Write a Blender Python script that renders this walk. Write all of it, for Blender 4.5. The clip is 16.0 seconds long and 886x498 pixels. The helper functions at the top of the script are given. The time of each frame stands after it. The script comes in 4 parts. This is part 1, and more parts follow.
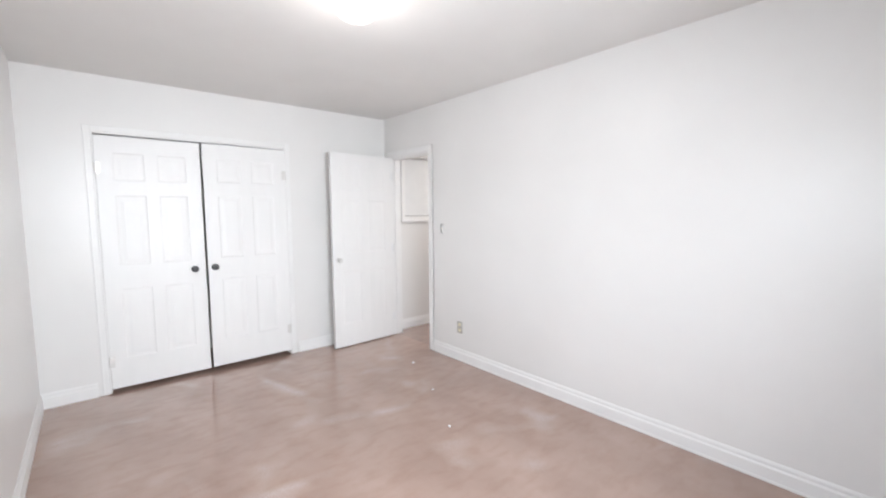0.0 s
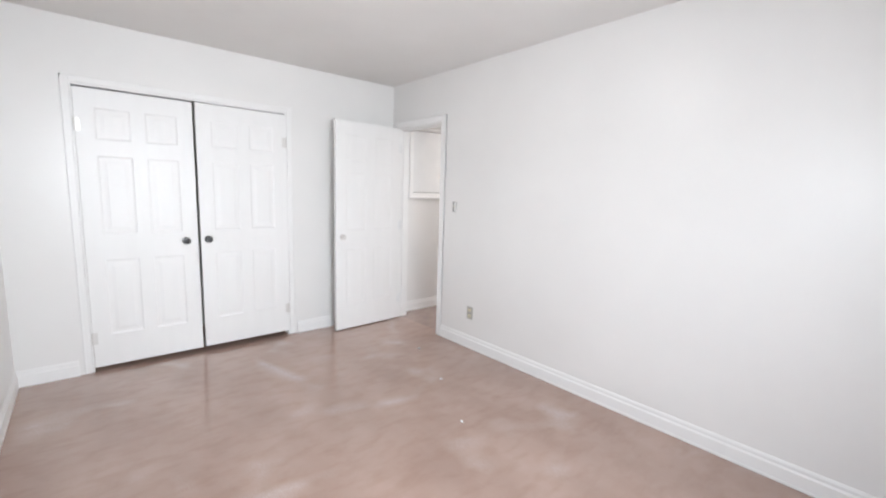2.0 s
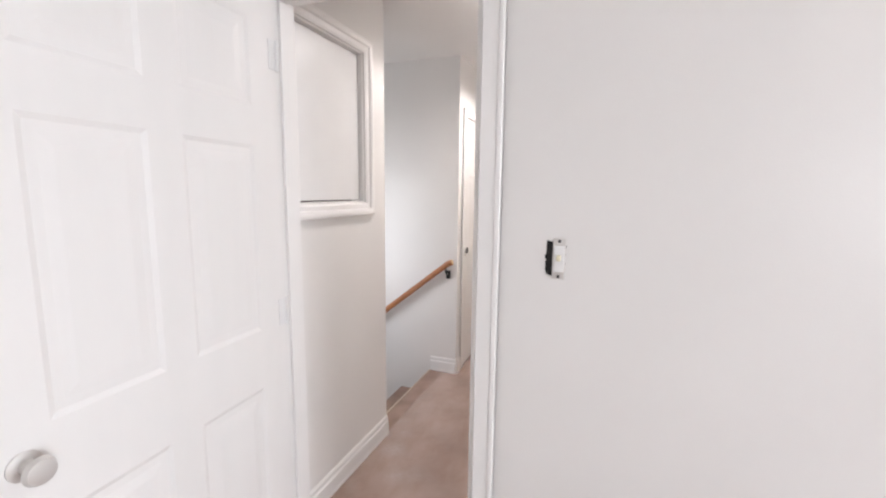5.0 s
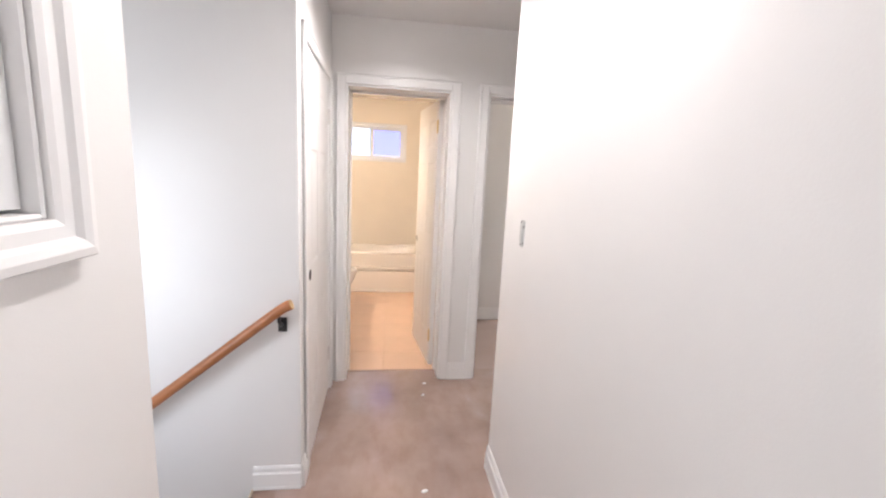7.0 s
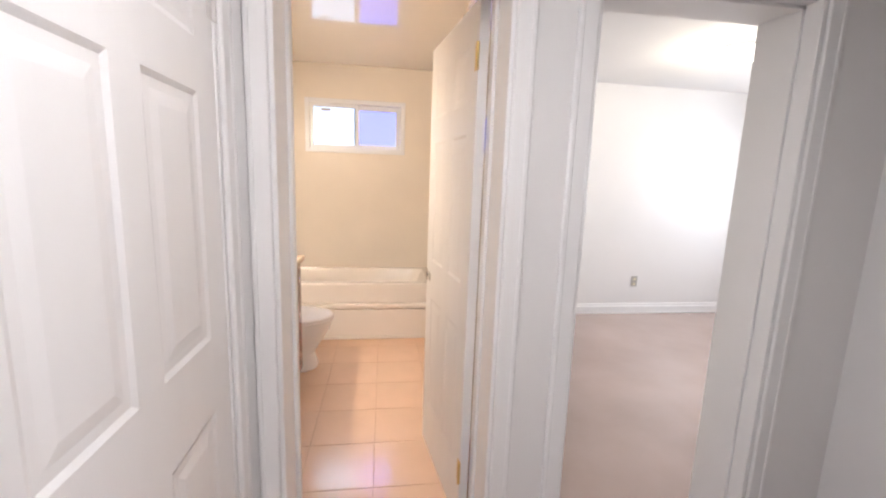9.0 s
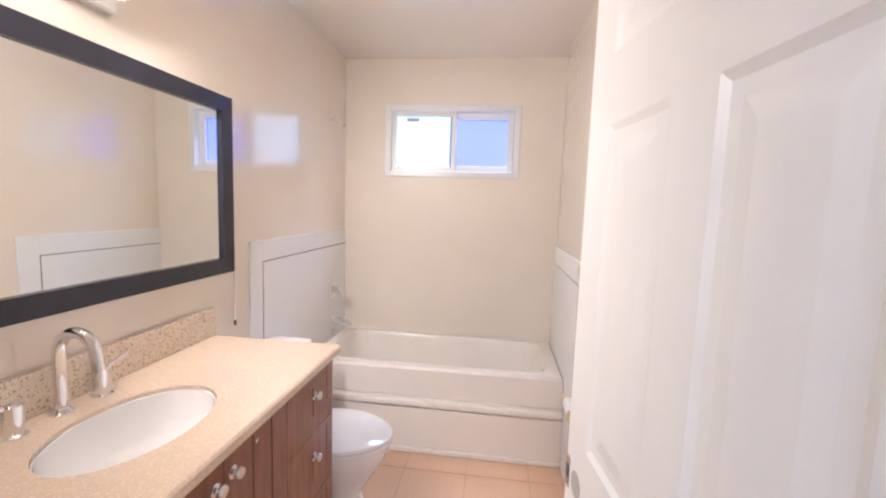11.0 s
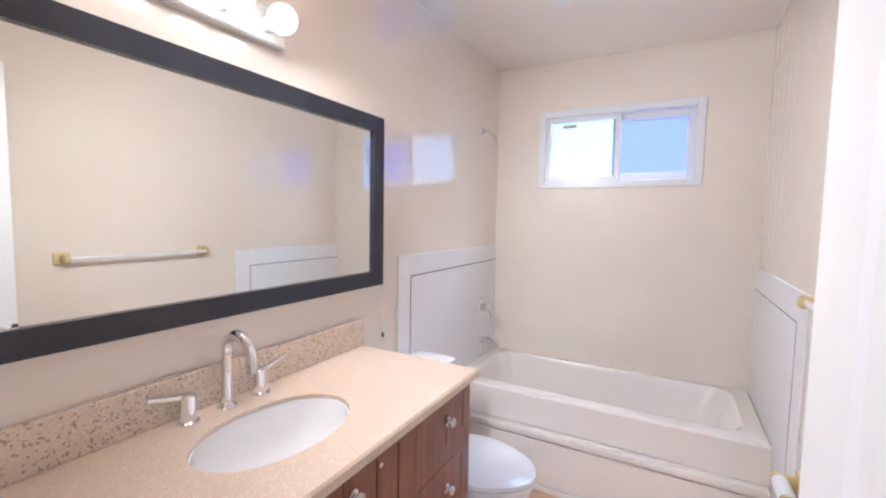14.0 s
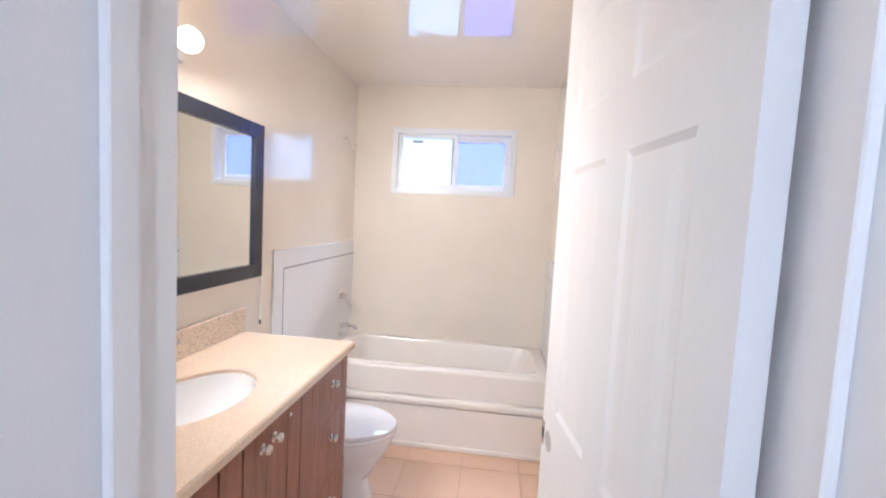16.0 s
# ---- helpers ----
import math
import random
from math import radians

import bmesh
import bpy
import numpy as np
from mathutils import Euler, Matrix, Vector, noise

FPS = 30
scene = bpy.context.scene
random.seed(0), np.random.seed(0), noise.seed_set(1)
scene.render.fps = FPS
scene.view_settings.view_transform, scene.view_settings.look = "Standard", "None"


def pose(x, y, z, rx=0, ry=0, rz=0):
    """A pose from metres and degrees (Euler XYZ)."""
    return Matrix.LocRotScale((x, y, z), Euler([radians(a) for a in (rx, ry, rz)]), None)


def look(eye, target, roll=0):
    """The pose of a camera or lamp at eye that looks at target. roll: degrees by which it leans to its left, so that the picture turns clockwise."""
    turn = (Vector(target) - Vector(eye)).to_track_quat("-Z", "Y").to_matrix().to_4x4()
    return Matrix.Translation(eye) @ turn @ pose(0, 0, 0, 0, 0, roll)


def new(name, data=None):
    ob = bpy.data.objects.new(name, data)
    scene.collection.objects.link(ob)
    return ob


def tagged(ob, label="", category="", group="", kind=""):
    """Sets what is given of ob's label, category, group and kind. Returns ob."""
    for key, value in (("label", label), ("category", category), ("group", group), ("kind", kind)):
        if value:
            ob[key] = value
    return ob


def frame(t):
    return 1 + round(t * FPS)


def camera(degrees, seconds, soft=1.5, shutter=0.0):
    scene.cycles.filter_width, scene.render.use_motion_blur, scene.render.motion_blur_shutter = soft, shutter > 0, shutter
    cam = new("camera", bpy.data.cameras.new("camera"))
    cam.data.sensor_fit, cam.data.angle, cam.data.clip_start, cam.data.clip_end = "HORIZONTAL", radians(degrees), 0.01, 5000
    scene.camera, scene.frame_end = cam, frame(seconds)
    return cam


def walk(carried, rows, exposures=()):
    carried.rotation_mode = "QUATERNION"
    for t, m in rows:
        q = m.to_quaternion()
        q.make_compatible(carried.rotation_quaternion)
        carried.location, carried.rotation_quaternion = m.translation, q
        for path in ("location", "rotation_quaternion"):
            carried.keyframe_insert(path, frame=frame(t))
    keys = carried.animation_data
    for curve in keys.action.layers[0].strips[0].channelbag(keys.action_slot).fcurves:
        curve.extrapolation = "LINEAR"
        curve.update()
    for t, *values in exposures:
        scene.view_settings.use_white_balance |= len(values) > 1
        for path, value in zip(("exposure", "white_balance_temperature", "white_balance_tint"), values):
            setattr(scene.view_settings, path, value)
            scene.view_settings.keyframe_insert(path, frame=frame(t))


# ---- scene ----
cam = camera(93.3, 16.0, soft=2.2)
PATH = [
    (0, (4.176, -2.66, 1.434), (2.655, -1.373, 1.255), -0.4),
    (0.5, (4.217, -2.682, 1.428), (2.659, -1.441, 1.248), 0.5),
    (1, (4.191, -2.722, 1.429), (2.638, -1.476, 1.245), 0.9),
    (1.5, (4.103, -2.684, 1.436), (2.569, -1.422, 1.209), 1.3),
    (2, (3.879, -2.581, 1.398), (2.377, -1.289, 1.127), 1.7),
    (2.5, (3.426, -2.319, 1.389), (1.959, -0.988, 1.109), 1.8),
    (3, (2.923, -2.162, 1.406), (1.536, -0.752, 1.104), 2.0),
    (3.5, (2.438, -1.953, 1.403), (1.157, -0.45, 1.087), 1.8),
    (3.7, (2.26, -1.837, 1.393), (1.001, -0.309, 1.106), 1.5),
    (5.8, (0.667, -0.639, 1.455), (0.461, 1.325, 1.14), 1.3),
    (6, (0.6, -0.532, 1.458), (0.513, 1.44, 1.135), 1.4),
    (6.5, (0.492, -0.248, 1.436), (0.703, 1.71, 1.089), 1.7),
    (7, (0.469, 0.11, 1.455), (0.738, 2.062, 1.113), 2.8),
    (7.5, (0.415, 0.502, 1.42), (0.765, 2.447, 1.108), 3.3),
    (8, (0.403, 0.88, 1.409), (0.785, 2.812, 1.063), 3.0),
    (8.5, (0.459, 1.289, 1.396), (0.811, 3.229, 1.058), 2.9),
    (8.7, (0.477, 1.45, 1.384), (0.813, 3.393, 1.05), 2.5),
    (10.8, (0.601, 2.898, 1.413), (0.378, 4.874, 1.194), 2.1),
    (11, (0.566, 2.97, 1.415), (0.322, 4.944, 1.208), 2.0),
    (11.5, (0.541, 3.091, 1.421), (0.181, 5.047, 1.215), 1.5),
    (12, (0.525, 3.159, 1.419), (0.048, 5.09, 1.212), 1.0),
    (12.5, (0.532, 3.188, 1.414), (-0.087, 5.08, 1.22), 0.5),
    (13, (0.552, 3.186, 1.398), (-0.212, 5.026, 1.224), 0.4),
    (13.5, (0.564, 3.164, 1.404), (-0.314, 4.953, 1.24), 0.7),
    (14, (0.578, 3.136, 1.398), (-0.384, 4.884, 1.254), 1.0),
    (14.5, (0.58, 3.108, 1.404), (-0.388, 4.852, 1.258), 1.5),
    (15, (0.604, 3.035, 1.393), (-0.273, 4.827, 1.255), 1.9),
    (15.5, (0.597, 2.907, 1.412), (-0.109, 4.773, 1.261), 2.7),
    (16, (0.576, 2.724, 1.431), (0.339, 4.704, 1.284), 3.0),
]
walk(cam, [(t, look(eye, target, roll)) for t, eye, target, roll in PATH],
     [(0, 0.12, 6500, 10), (2.3, 0.06, 6500, 10), (3.0, 0.06, 6750, 15), (3.7, 0.05, 6750, 15), (5.8, 0.1, 6600, 13), (6.3, 0.32, 6450, 13), (6.8, 0.4, 6450, 13), (7.5, 0.3, 6450, 14), (8.0, 0.26, 6400, 14), (8.7, 0.22, 6350, 14), (10.8, 0.22, 5300, 14),
      (11.1, 0.2, 5200, 14), (11.5, 0.16, 4950, 13), (12, 0.15, 4900, 13), (14.5, 0.22, 4780, 12), (15, 0.24, 4850, 11), (15.5, 0.3, 4900, 11), (16, 0.38, 4950, 10)])

# ---------------------------------------------------------------- light
world = bpy.data.worlds.new("sky")
scene.world = world
world.use_nodes = True
wn = world.node_tree.nodes
sky = wn.new("ShaderNodeTexSky")
sky.sky_type = "NISHITA"
sky.sun_disc = False
sky.sun_elevation = radians(48)
sky.sun_rotation = radians(270)
wn["Background"].inputs["Strength"].default_value = 0.15
world.node_tree.links.new(sky.outputs[0], wn["Background"].inputs["Color"])

sun = new("sun", bpy.data.lights.new("sun", "SUN"))
sun.data.energy, sun.data.angle, sun.data.color = 2.5, radians(0.5), (1.0, 0.95, 0.88)
sun.matrix_world = look((0, 0, 30), (26, 4, 0))


def area(name, eye, target, w, h, watts, colour):
    data = bpy.data.lights.new(name, "AREA")
    data.shape, data.size, data.size_y, data.energy, data.color = "RECTANGLE", w, h, watts, colour
    ob = new(name, data)
    ob.matrix_world = look(eye, target)
    return ob


def bulb_light(name, place, watts, colour, radius=0.05):
    data = bpy.data.lights.new(name, "POINT")
    data.energy, data.color, data.shadow_soft_size = watts, colour, radius
    ob = new(name, data)
    ob.location = place
    return ob


def bulb_beam(name, place, target, watts, colour, radius):
    """An extra spot at a wall bulb, aimed outwards to brighten the room."""
    data = bpy.data.lights.new(name, "SPOT")
    data.energy, data.color, data.shadow_soft_size = watts, colour, radius
    data.spot_size, data.spot_blend = radians(140), 0.9
    ob = new(name, data)
    ob.matrix_world = look(place, target)
    return ob


DAY = (0.88, 0.94, 1.0)
WARM = (1.0, 0.70, 0.40)
area("bedroom_window_light", (3.7, -3.04, 1.5), (3.0, 0, 1.0), 1.4, 1.1, 26, DAY)
# Added lamp in an unseen back window, to even out the bedroom.
area("bedroom_back_fill_light", (4.98, -1.95, 1.5), (0, -1.7, 0.8), 1.5, 1.1, 49, DAY).data.spread = radians(110)
# No window known here; this lamp is added to brighten stairwell and hall.
area("stair_fill_light", (-1.05, 0.94, 1.05), (-1.05, 2.0, 1.0), 0.9, 1.2, 11, DAY)
# Added lamp in an unseen window, to brighten the far bedroom.
area("far_bedroom_fill_light", (4.66, 4.6, 1.5), (2, 4.6, 1.2), 1.3, 1.1, 30, DAY)
bulb_light("bedroom_lamp_light", (2.27, -1.59, 2.26), 3, (1.0, 0.95, 0.92), 0.12)
# The lamp at y 1.05 is unseen, added to brighten the near hall.
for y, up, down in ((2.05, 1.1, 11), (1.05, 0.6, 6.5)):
    bulb_light("hall_lamp_and_fill_light", (0.577, y, 2.28), up, (1.0, 0.96, 0.94), 0.06)
    area("hall_lamp_and_fill_down_light", (0.577, y, 2.29), (0.577, y + 0.0001, 0), 0.1, 0.1, down, (1.0, 0.96, 0.94)).data.spread = radians(162)
area("bathroom_sky_light", (0.235, 6.75, 3.0), (0.235, 4.6, 0.9), 1.6, 0.9, 112, DAY)
bulb_light("far_bedroom_lamp_light", (3.02, 4.55, 2.2), 20, (1.0, 0.88, 0.68), 0.1)


# ---------------------------------------------------------------- materials
def mat(name, colour, rough=0.5, metal=0.0, var=0.04, scale=6.0, bump=0.02, bscale=120.0, stretch=(1, 1, 1), spec=0.5, coat=0.0, colour2=None, coat_ior=1.5):
    """A surface with broad colour variation, fine grain and slight relief."""
    m = bpy.data.materials.new(name)
    m.use_nodes = True
    nt = m.node_tree
    b = nt.nodes["Principled BSDF"]
    tc = nt.nodes.new("ShaderNodeTexCoord")
    mp = nt.nodes.new("ShaderNodeMapping")
    mp.inputs["Scale"].default_value = stretch
    nt.links.new(tc.outputs["Object"], mp.inputs["Vector"])
    n1 = nt.nodes.new("ShaderNodeTexNoise")
    n1.inputs["Scale"].default_value, n1.inputs["Detail"].default_value = scale, 5
    n2 = nt.nodes.new("ShaderNodeTexNoise")
    n2.inputs["Scale"].default_value, n2.inputs["Detail"].default_value = bscale, 3
    for n in (n1, n2):
        nt.links.new(mp.outputs[0], n.inputs["Vector"])
    ramp = nt.nodes.new("ShaderNodeMapRange")
    ramp.inputs["From Min"].default_value, ramp.inputs["From Max"].default_value = 0.3, 0.7
    nt.links.new(n1.outputs["Fac"], ramp.inputs["Value"])
    mix = nt.nodes.new("ShaderNodeMix")
    mix.data_type = "RGBA"
    c2 = colour2 or tuple(max(0, c * (1 - 2 * var)) for c in colour)
    mix.inputs["A"].default_value = (*colour, 1)
    mix.inputs["B"].default_value = (*c2, 1)
    nt.links.new(ramp.outputs[0], mix.inputs["Factor"])
    nt.links.new(mix.outputs["Result"], b.inputs["Base Color"])
    rr = nt.nodes.new("ShaderNodeMapRange")
    rr.inputs["To Min"].default_value, rr.inputs["To Max"].default_value = max(0.01, rough * 0.85), min(1, rough * 1.15)
    nt.links.new(n2.outputs["Fac"], rr.inputs["Value"])
    nt.links.new(rr.outputs[0], b.inputs["Roughness"])
    b.inputs["Metallic"].default_value = metal
    b.inputs["Specular IOR Level"].default_value = spec
    b.inputs["Coat Weight"].default_value = coat
    b.inputs["Coat Roughness"].default_value = 0.03
    b.inputs["Coat IOR"].default_value = coat_ior
    if bump:
        bp = nt.nodes.new("ShaderNodeBump")
        bp.inputs["Strength"].default_value, bp.inputs["Distance"].default_value = bump, 0.004
        nt.links.new(n2.outputs["Fac"], bp.inputs["Height"])
        nt.links.new(bp.outputs[0], b.inputs["Normal"])
    return m


WALL = mat("wall_paint", (0.79, 0.775, 0.76), 0.3, var=0.02, scale=1.5, bump=0.06, bscale=180)
CEIL = mat("ceiling_paint", (0.80, 0.785, 0.77), 0.8, var=0.02, scale=2, bump=0.15, bscale=90)
TRIM = mat("trim_paint", (0.83, 0.82, 0.81), 0.35, var=0.015, scale=3, bump=0.03, bscale=60)
DOOR = mat("door_paint", (0.82, 0.81, 0.80), 0.38, var=0.015, scale=2, bump=0.04, bscale=50, stretch=(6, 6, 1))
WOOD = mat("floor_wood", (0.43, 0.30, 0.25), 0.15, var=0.2, scale=1.6, bump=0.008, bscale=7, stretch=(1.0, 1.8, 1), colour2=(0.345, 0.23, 0.185), coat=0.35)

# Floor wood again: real blotches, with hall shade put into the darker tone.
HALLWOOD = mat("shaded_hall_wood", (0.43, 0.31, 0.265), 0.2, var=0.2, scale=3.2, bump=0.008, bscale=7, colour2=(0.29, 0.2, 0.165), coat=0.6)


def scuffed(m):
    """Adds pale dusty smears and fine dark streaks to a floor."""
    nt = m.node_tree
    b = nt.nodes["Principled BSDF"]
    old = b.inputs["Base Color"].links[0].from_socket
    tc = nt.nodes.new("ShaderNodeTexCoord")

    def noise_of(scale, stretch, detail, distortion=0.0):
        mp = nt.nodes.new("ShaderNodeMapping")
        mp.inputs["Scale"].default_value = stretch
        n = nt.nodes.new("ShaderNodeTexNoise")
        n.inputs["Scale"].default_value, n.inputs["Detail"].default_value, n.inputs["Distortion"].default_value = scale, detail, distortion
        nt.links.new(tc.outputs["Object"], mp.inputs["Vector"])
        nt.links.new(mp.outputs[0], n.inputs["Vector"])
        return n.outputs["Fac"]

    def ranged(sock, a, c, lo=0.0, hi=1.0):
        r = nt.nodes.new("ShaderNodeMapRange")
        r.inputs["From Min"].default_value, r.inputs["From Max"].default_value = a, c
        r.inputs["To Min"].default_value, r.inputs["To Max"].default_value = lo, hi
        nt.links.new(sock, r.inputs["Value"])
        return r.outputs[0]

    def maths(op, a, c):
        q = nt.nodes.new("ShaderNodeMath")
        q.operation = op
        for k, v in enumerate((a, c)):
            if isinstance(v, float):
                q.inputs[k].default_value = v
            else:
                nt.links.new(v, q.inputs[k])
        return q.outputs[0]

    def mixed(fac, under, colour):
        x = nt.nodes.new("ShaderNodeMix")
        x.data_type = "RGBA"
        x.inputs["B"].default_value = (*colour, 1)
        nt.links.new(fac, x.inputs["Factor"])
        nt.links.new(under, x.inputs["A"])
        return x.outputs["Result"]

    streak = ranged(noise_of(6, (2.2, 1, 1), 4, 0.25), 0.45, 0.8, 0.0, 0.34)
    old = mixed(streak, old, (0.24, 0.13, 0.085))
    ridge = ranged(maths("ABSOLUTE", maths("SUBTRACT", noise_of(0.8, (1, 1, 1), 2, 0.5), 0.5), 0.0), 0.045, 0.0)
    smear = maths("MULTIPLY", maths("MULTIPLY", ridge, ranged(noise_of(1.7, (1, 1, 1), 2), 0.5, 0.62)), ranged(noise_of(40, (1, 3, 1), 3), 0.25, 0.75, 0.1, 0.4))
    old = mixed(smear, old, (0.68, 0.63, 0.60))
    haze = ranged(noise_of(0.9, (1, 1, 1), 3, 0.4), 0.4, 0.8, 0.0, 0.14)
    old = mixed(haze, old, (0.48, 0.39, 0.36))
    nt.links.new(old, b.inputs["Base Color"])


# Same wood floor made paler and greyer: window sheen put into the colour.
FARWOOD = mat("sheen_floor_wood", (0.45, 0.335, 0.295), 0.2, var=0.15, scale=1.6, bump=0.008, bscale=7, colour2=(0.37, 0.27, 0.235), coat=0.5)
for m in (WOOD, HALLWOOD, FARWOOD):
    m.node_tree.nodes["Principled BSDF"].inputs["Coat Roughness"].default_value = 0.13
STAIRWOOD = mat("dark_worn_stair_wood", (0.33, 0.215, 0.165), 0.3, var=0.2, scale=7, bump=0.02, bscale=20, colour2=(0.19, 0.115, 0.085), coat=0.2)
scuffed(WOOD)
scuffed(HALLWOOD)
BATHWALL = mat("gloss_cream_paint", (0.86, 0.79, 0.70), 0.16, var=0.03, scale=2.5, bump=0.02, bscale=10, spec=0.5, coat=1.0, coat_ior=1.75, colour2=(0.845, 0.75, 0.64))


def tiled_under_paint(m, size=0.108):
    """Faint joints of square wall tiles showing through the paint."""
    nt = m.node_tree
    b = nt.nodes["Principled BSDF"]
    tc = nt.nodes.new("ShaderNodeTexCoord")
    sep = nt.nodes.new("ShaderNodeSeparateXYZ")
    com = nt.nodes.new("ShaderNodeCombineXYZ")
    nt.links.new(tc.outputs["Object"], sep.inputs[0])
    nt.links.new(sep.outputs["Y"], com.inputs["X"])
    nt.links.new(sep.outputs["Z"], com.inputs["Y"])
    br = nt.nodes.new("ShaderNodeTexBrick")
    br.offset, br.squash = 0.0, 1.0
    br.inputs["Scale"].default_value = 1.0
    br.inputs["Brick Width"].default_value, br.inputs["Row Height"].default_value = size, size
    br.inputs["Mortar Size"].default_value, br.inputs["Mortar Smooth"].default_value = 0.003, 1.0
    nt.links.new(com.outputs[0], br.inputs["Vector"])
    bp = nt.nodes.new("ShaderNodeBump")
    bp.invert = True
    bp.inputs["Strength"].default_value, bp.inputs["Distance"].default_value = 0.18, 0.0008
    nt.links.new(br.outputs["Fac"], bp.inputs["Height"])
    old = b.inputs["Normal"].links[0].from_socket
    nt.links.new(old, bp.inputs["Normal"])
    nt.links.new(bp.outputs[0], b.inputs["Normal"])
    nt.links.new(bp.outputs[0], b.inputs["Coat Normal"])


tiled_under_paint(BATHWALL)
BATHMATT = mat("satin_cream_paint", (0.83, 0.765, 0.675), 0.4, var=0.03, scale=2.5, bump=0.03, bscale=30)
BATHCEIL = mat("gloss_cream_ceiling", (0.83, 0.77, 0.69), 0.07, var=0.02, scale=2, bump=0.006, bscale=6, coat=1.0, coat_ior=2.1)
TILEWHITE = mat("white_tile", (0.84, 0.84, 0.85), 0.12, var=0.01, scale=3, bump=0.0)
TILELINE = mat("dark_tile_liner", (0.10, 0.10, 0.11), 0.2)
FLOORTILE = mat("tan_floor_tile", (0.80, 0.555, 0.395), 0.16, var=0.07, scale=2.2, bump=0.008, bscale=12)
GROUT = mat("tan_grout", (0.70, 0.48, 0.335), 0.8)
ENAMEL = mat("white_enamel", (0.85, 0.805, 0.755), 0.14, var=0.01, bump=0.0)
PORCELAIN = mat("white_porcelain", (0.85, 0.84, 0.84), 0.08, var=0.008, bump=0.0)
CHROME = mat("chrome", (0.85, 0.85, 0.87), 0.07, metal=1.0, var=0.01, bump=0.0)
NICKEL = mat("brushed_nickel", (0.72, 0.68, 0.64), 0.22, metal=1.0, var=0.03)
BRASS = mat("worn_brass", (0.72, 0.55, 0.25), 0.3, metal=1.0, var=0.08)
BLACK = mat("black_metal", (0.02, 0.02, 0.022), 0.35, var=0.1)
FRAMEBLACK = mat("black_painted_wood", (0.028, 0.030, 0.042), 0.22, var=0.1, scale=9, bump=0.04, bscale=70)
CABINET = mat("dark_stained_wood", (0.27, 0.11, 0.075), 0.24, var=0.15, scale=5, bump=0.05, bscale=60, stretch=(8, 8, 1))
CABDARK = mat("cabinet_shade_brown", (0.05, 0.022, 0.018), 0.6)
RAILWOOD = mat("oak_handrail", (0.43, 0.165, 0.065), 0.3, var=0.15, scale=9, bump=0.05, bscale=60, stretch=(1, 6, 6))
RAILEND = mat("pale_sawn_oak", (0.66, 0.42, 0.20), 0.5, var=0.1, scale=40)
CERAMIC = mat("yellowed_ceramic", (0.72, 0.58, 0.30), 0.2, var=0.05)
PLASTIC = mat("white_plastic", (0.80, 0.80, 0.80), 0.35, var=0.02)
PLATE = mat("grey_plate", (0.45, 0.43, 0.40), 0.4, var=0.05)
NOSING = mat("pale_worn_wood", (0.58, 0.47, 0.36), 0.5, var=0.12, scale=30)
FILLER = mat("grey_filler", (0.60, 0.60, 0.585), 0.7, var=0.08, scale=60, bump=0.2, bscale=220)
IVORY = mat("ivory_plastic", (0.74, 0.68, 0.50), 0.4, var=0.03)
# Near-black that puts the shade of holes, slots and gaps into the colour.
DARK = mat("hollow_shade_black", (0.012, 0.011, 0.011), 0.9)
VINYL = mat("white_vinyl", (0.80, 0.82, 0.85), 0.3, var=0.01, bump=0.0)
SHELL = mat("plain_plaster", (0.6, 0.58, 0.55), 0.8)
SATIN = mat("satin_plate", (0.70, 0.68, 0.66), 0.38, metal=0.5, var=0.02)


def stone(name, base, dark, light, rough):
    """Speckled quartz: a fine two-tone chip pattern on a warm ground."""
    m = mat(name, base, rough, var=0.04, scale=4, bump=0.0, coat=0.3)
    nt = m.node_tree
    b = nt.nodes["Principled BSDF"]
    old = b.inputs["Base Color"].links[0].from_socket
    tc = nt.nodes.new("ShaderNodeTexCoord")
    for sc, lo, hi, col in ((210, 0.12, 0.18, dark), (300, 0.18, 0.26, light)):
        v = nt.nodes.new("ShaderNodeTexVoronoi")
        v.inputs["Scale"].default_value = sc
        nt.links.new(tc.outputs["Object"], v.inputs["Vector"])
        s = nt.nodes.new("ShaderNodeSeparateColor")
        nt.links.new(v.outputs["Color"], s.inputs[0])
        r = nt.nodes.new("ShaderNodeMapRange")
        r.inputs["From Min"].default_value, r.inputs["From Max"].default_value = hi, lo
        nt.links.new(s.outputs[0], r.inputs["Value"])
        x = nt.nodes.new("ShaderNodeMix")
        x.data_type = "RGBA"
        x.inputs["B"].default_value = (*col, 1)
        nt.links.new(r.outputs[0], x.inputs["Factor"])
        nt.links.new(old, x.inputs["A"])
        old = x.outputs["Result"]
    nt.links.new(old, b.inputs["Base Color"])
    return m


COUNTER = stone("beige_quartz", (0.70, 0.565, 0.435), (0.655, 0.52, 0.395), (0.74, 0.61, 0.48), 0.09)
SPLASH = stone("speckled_quartz", (0.75, 0.63, 0.50), (0.42, 0.34, 0.255), (0.79, 0.69, 0.58), 0.14)


def glow(name, colour, strength):
    m = bpy.data.materials.new(name)
    m.use_nodes = True
    b = m.node_tree.nodes["Principled BSDF"]
    b.inputs["Base Color"].default_value = (0.9, 0.9, 0.9, 1)
    b.inputs["Emission Color"].default_value = (*colour, 1)
    b.inputs["Emission Strength"].default_value = strength
    return m


LAMPGLASS = glow("lit_lamp_glass", (1.0, 0.95, 0.9), 2.5)
BULBGLASS = glow("lit_bulb_glass", (1.0, 0.84, 0.60), 5.5)
HALLGLASS = glow("lit_hall_glass", (1.0, 0.96, 0.92), 3.0)


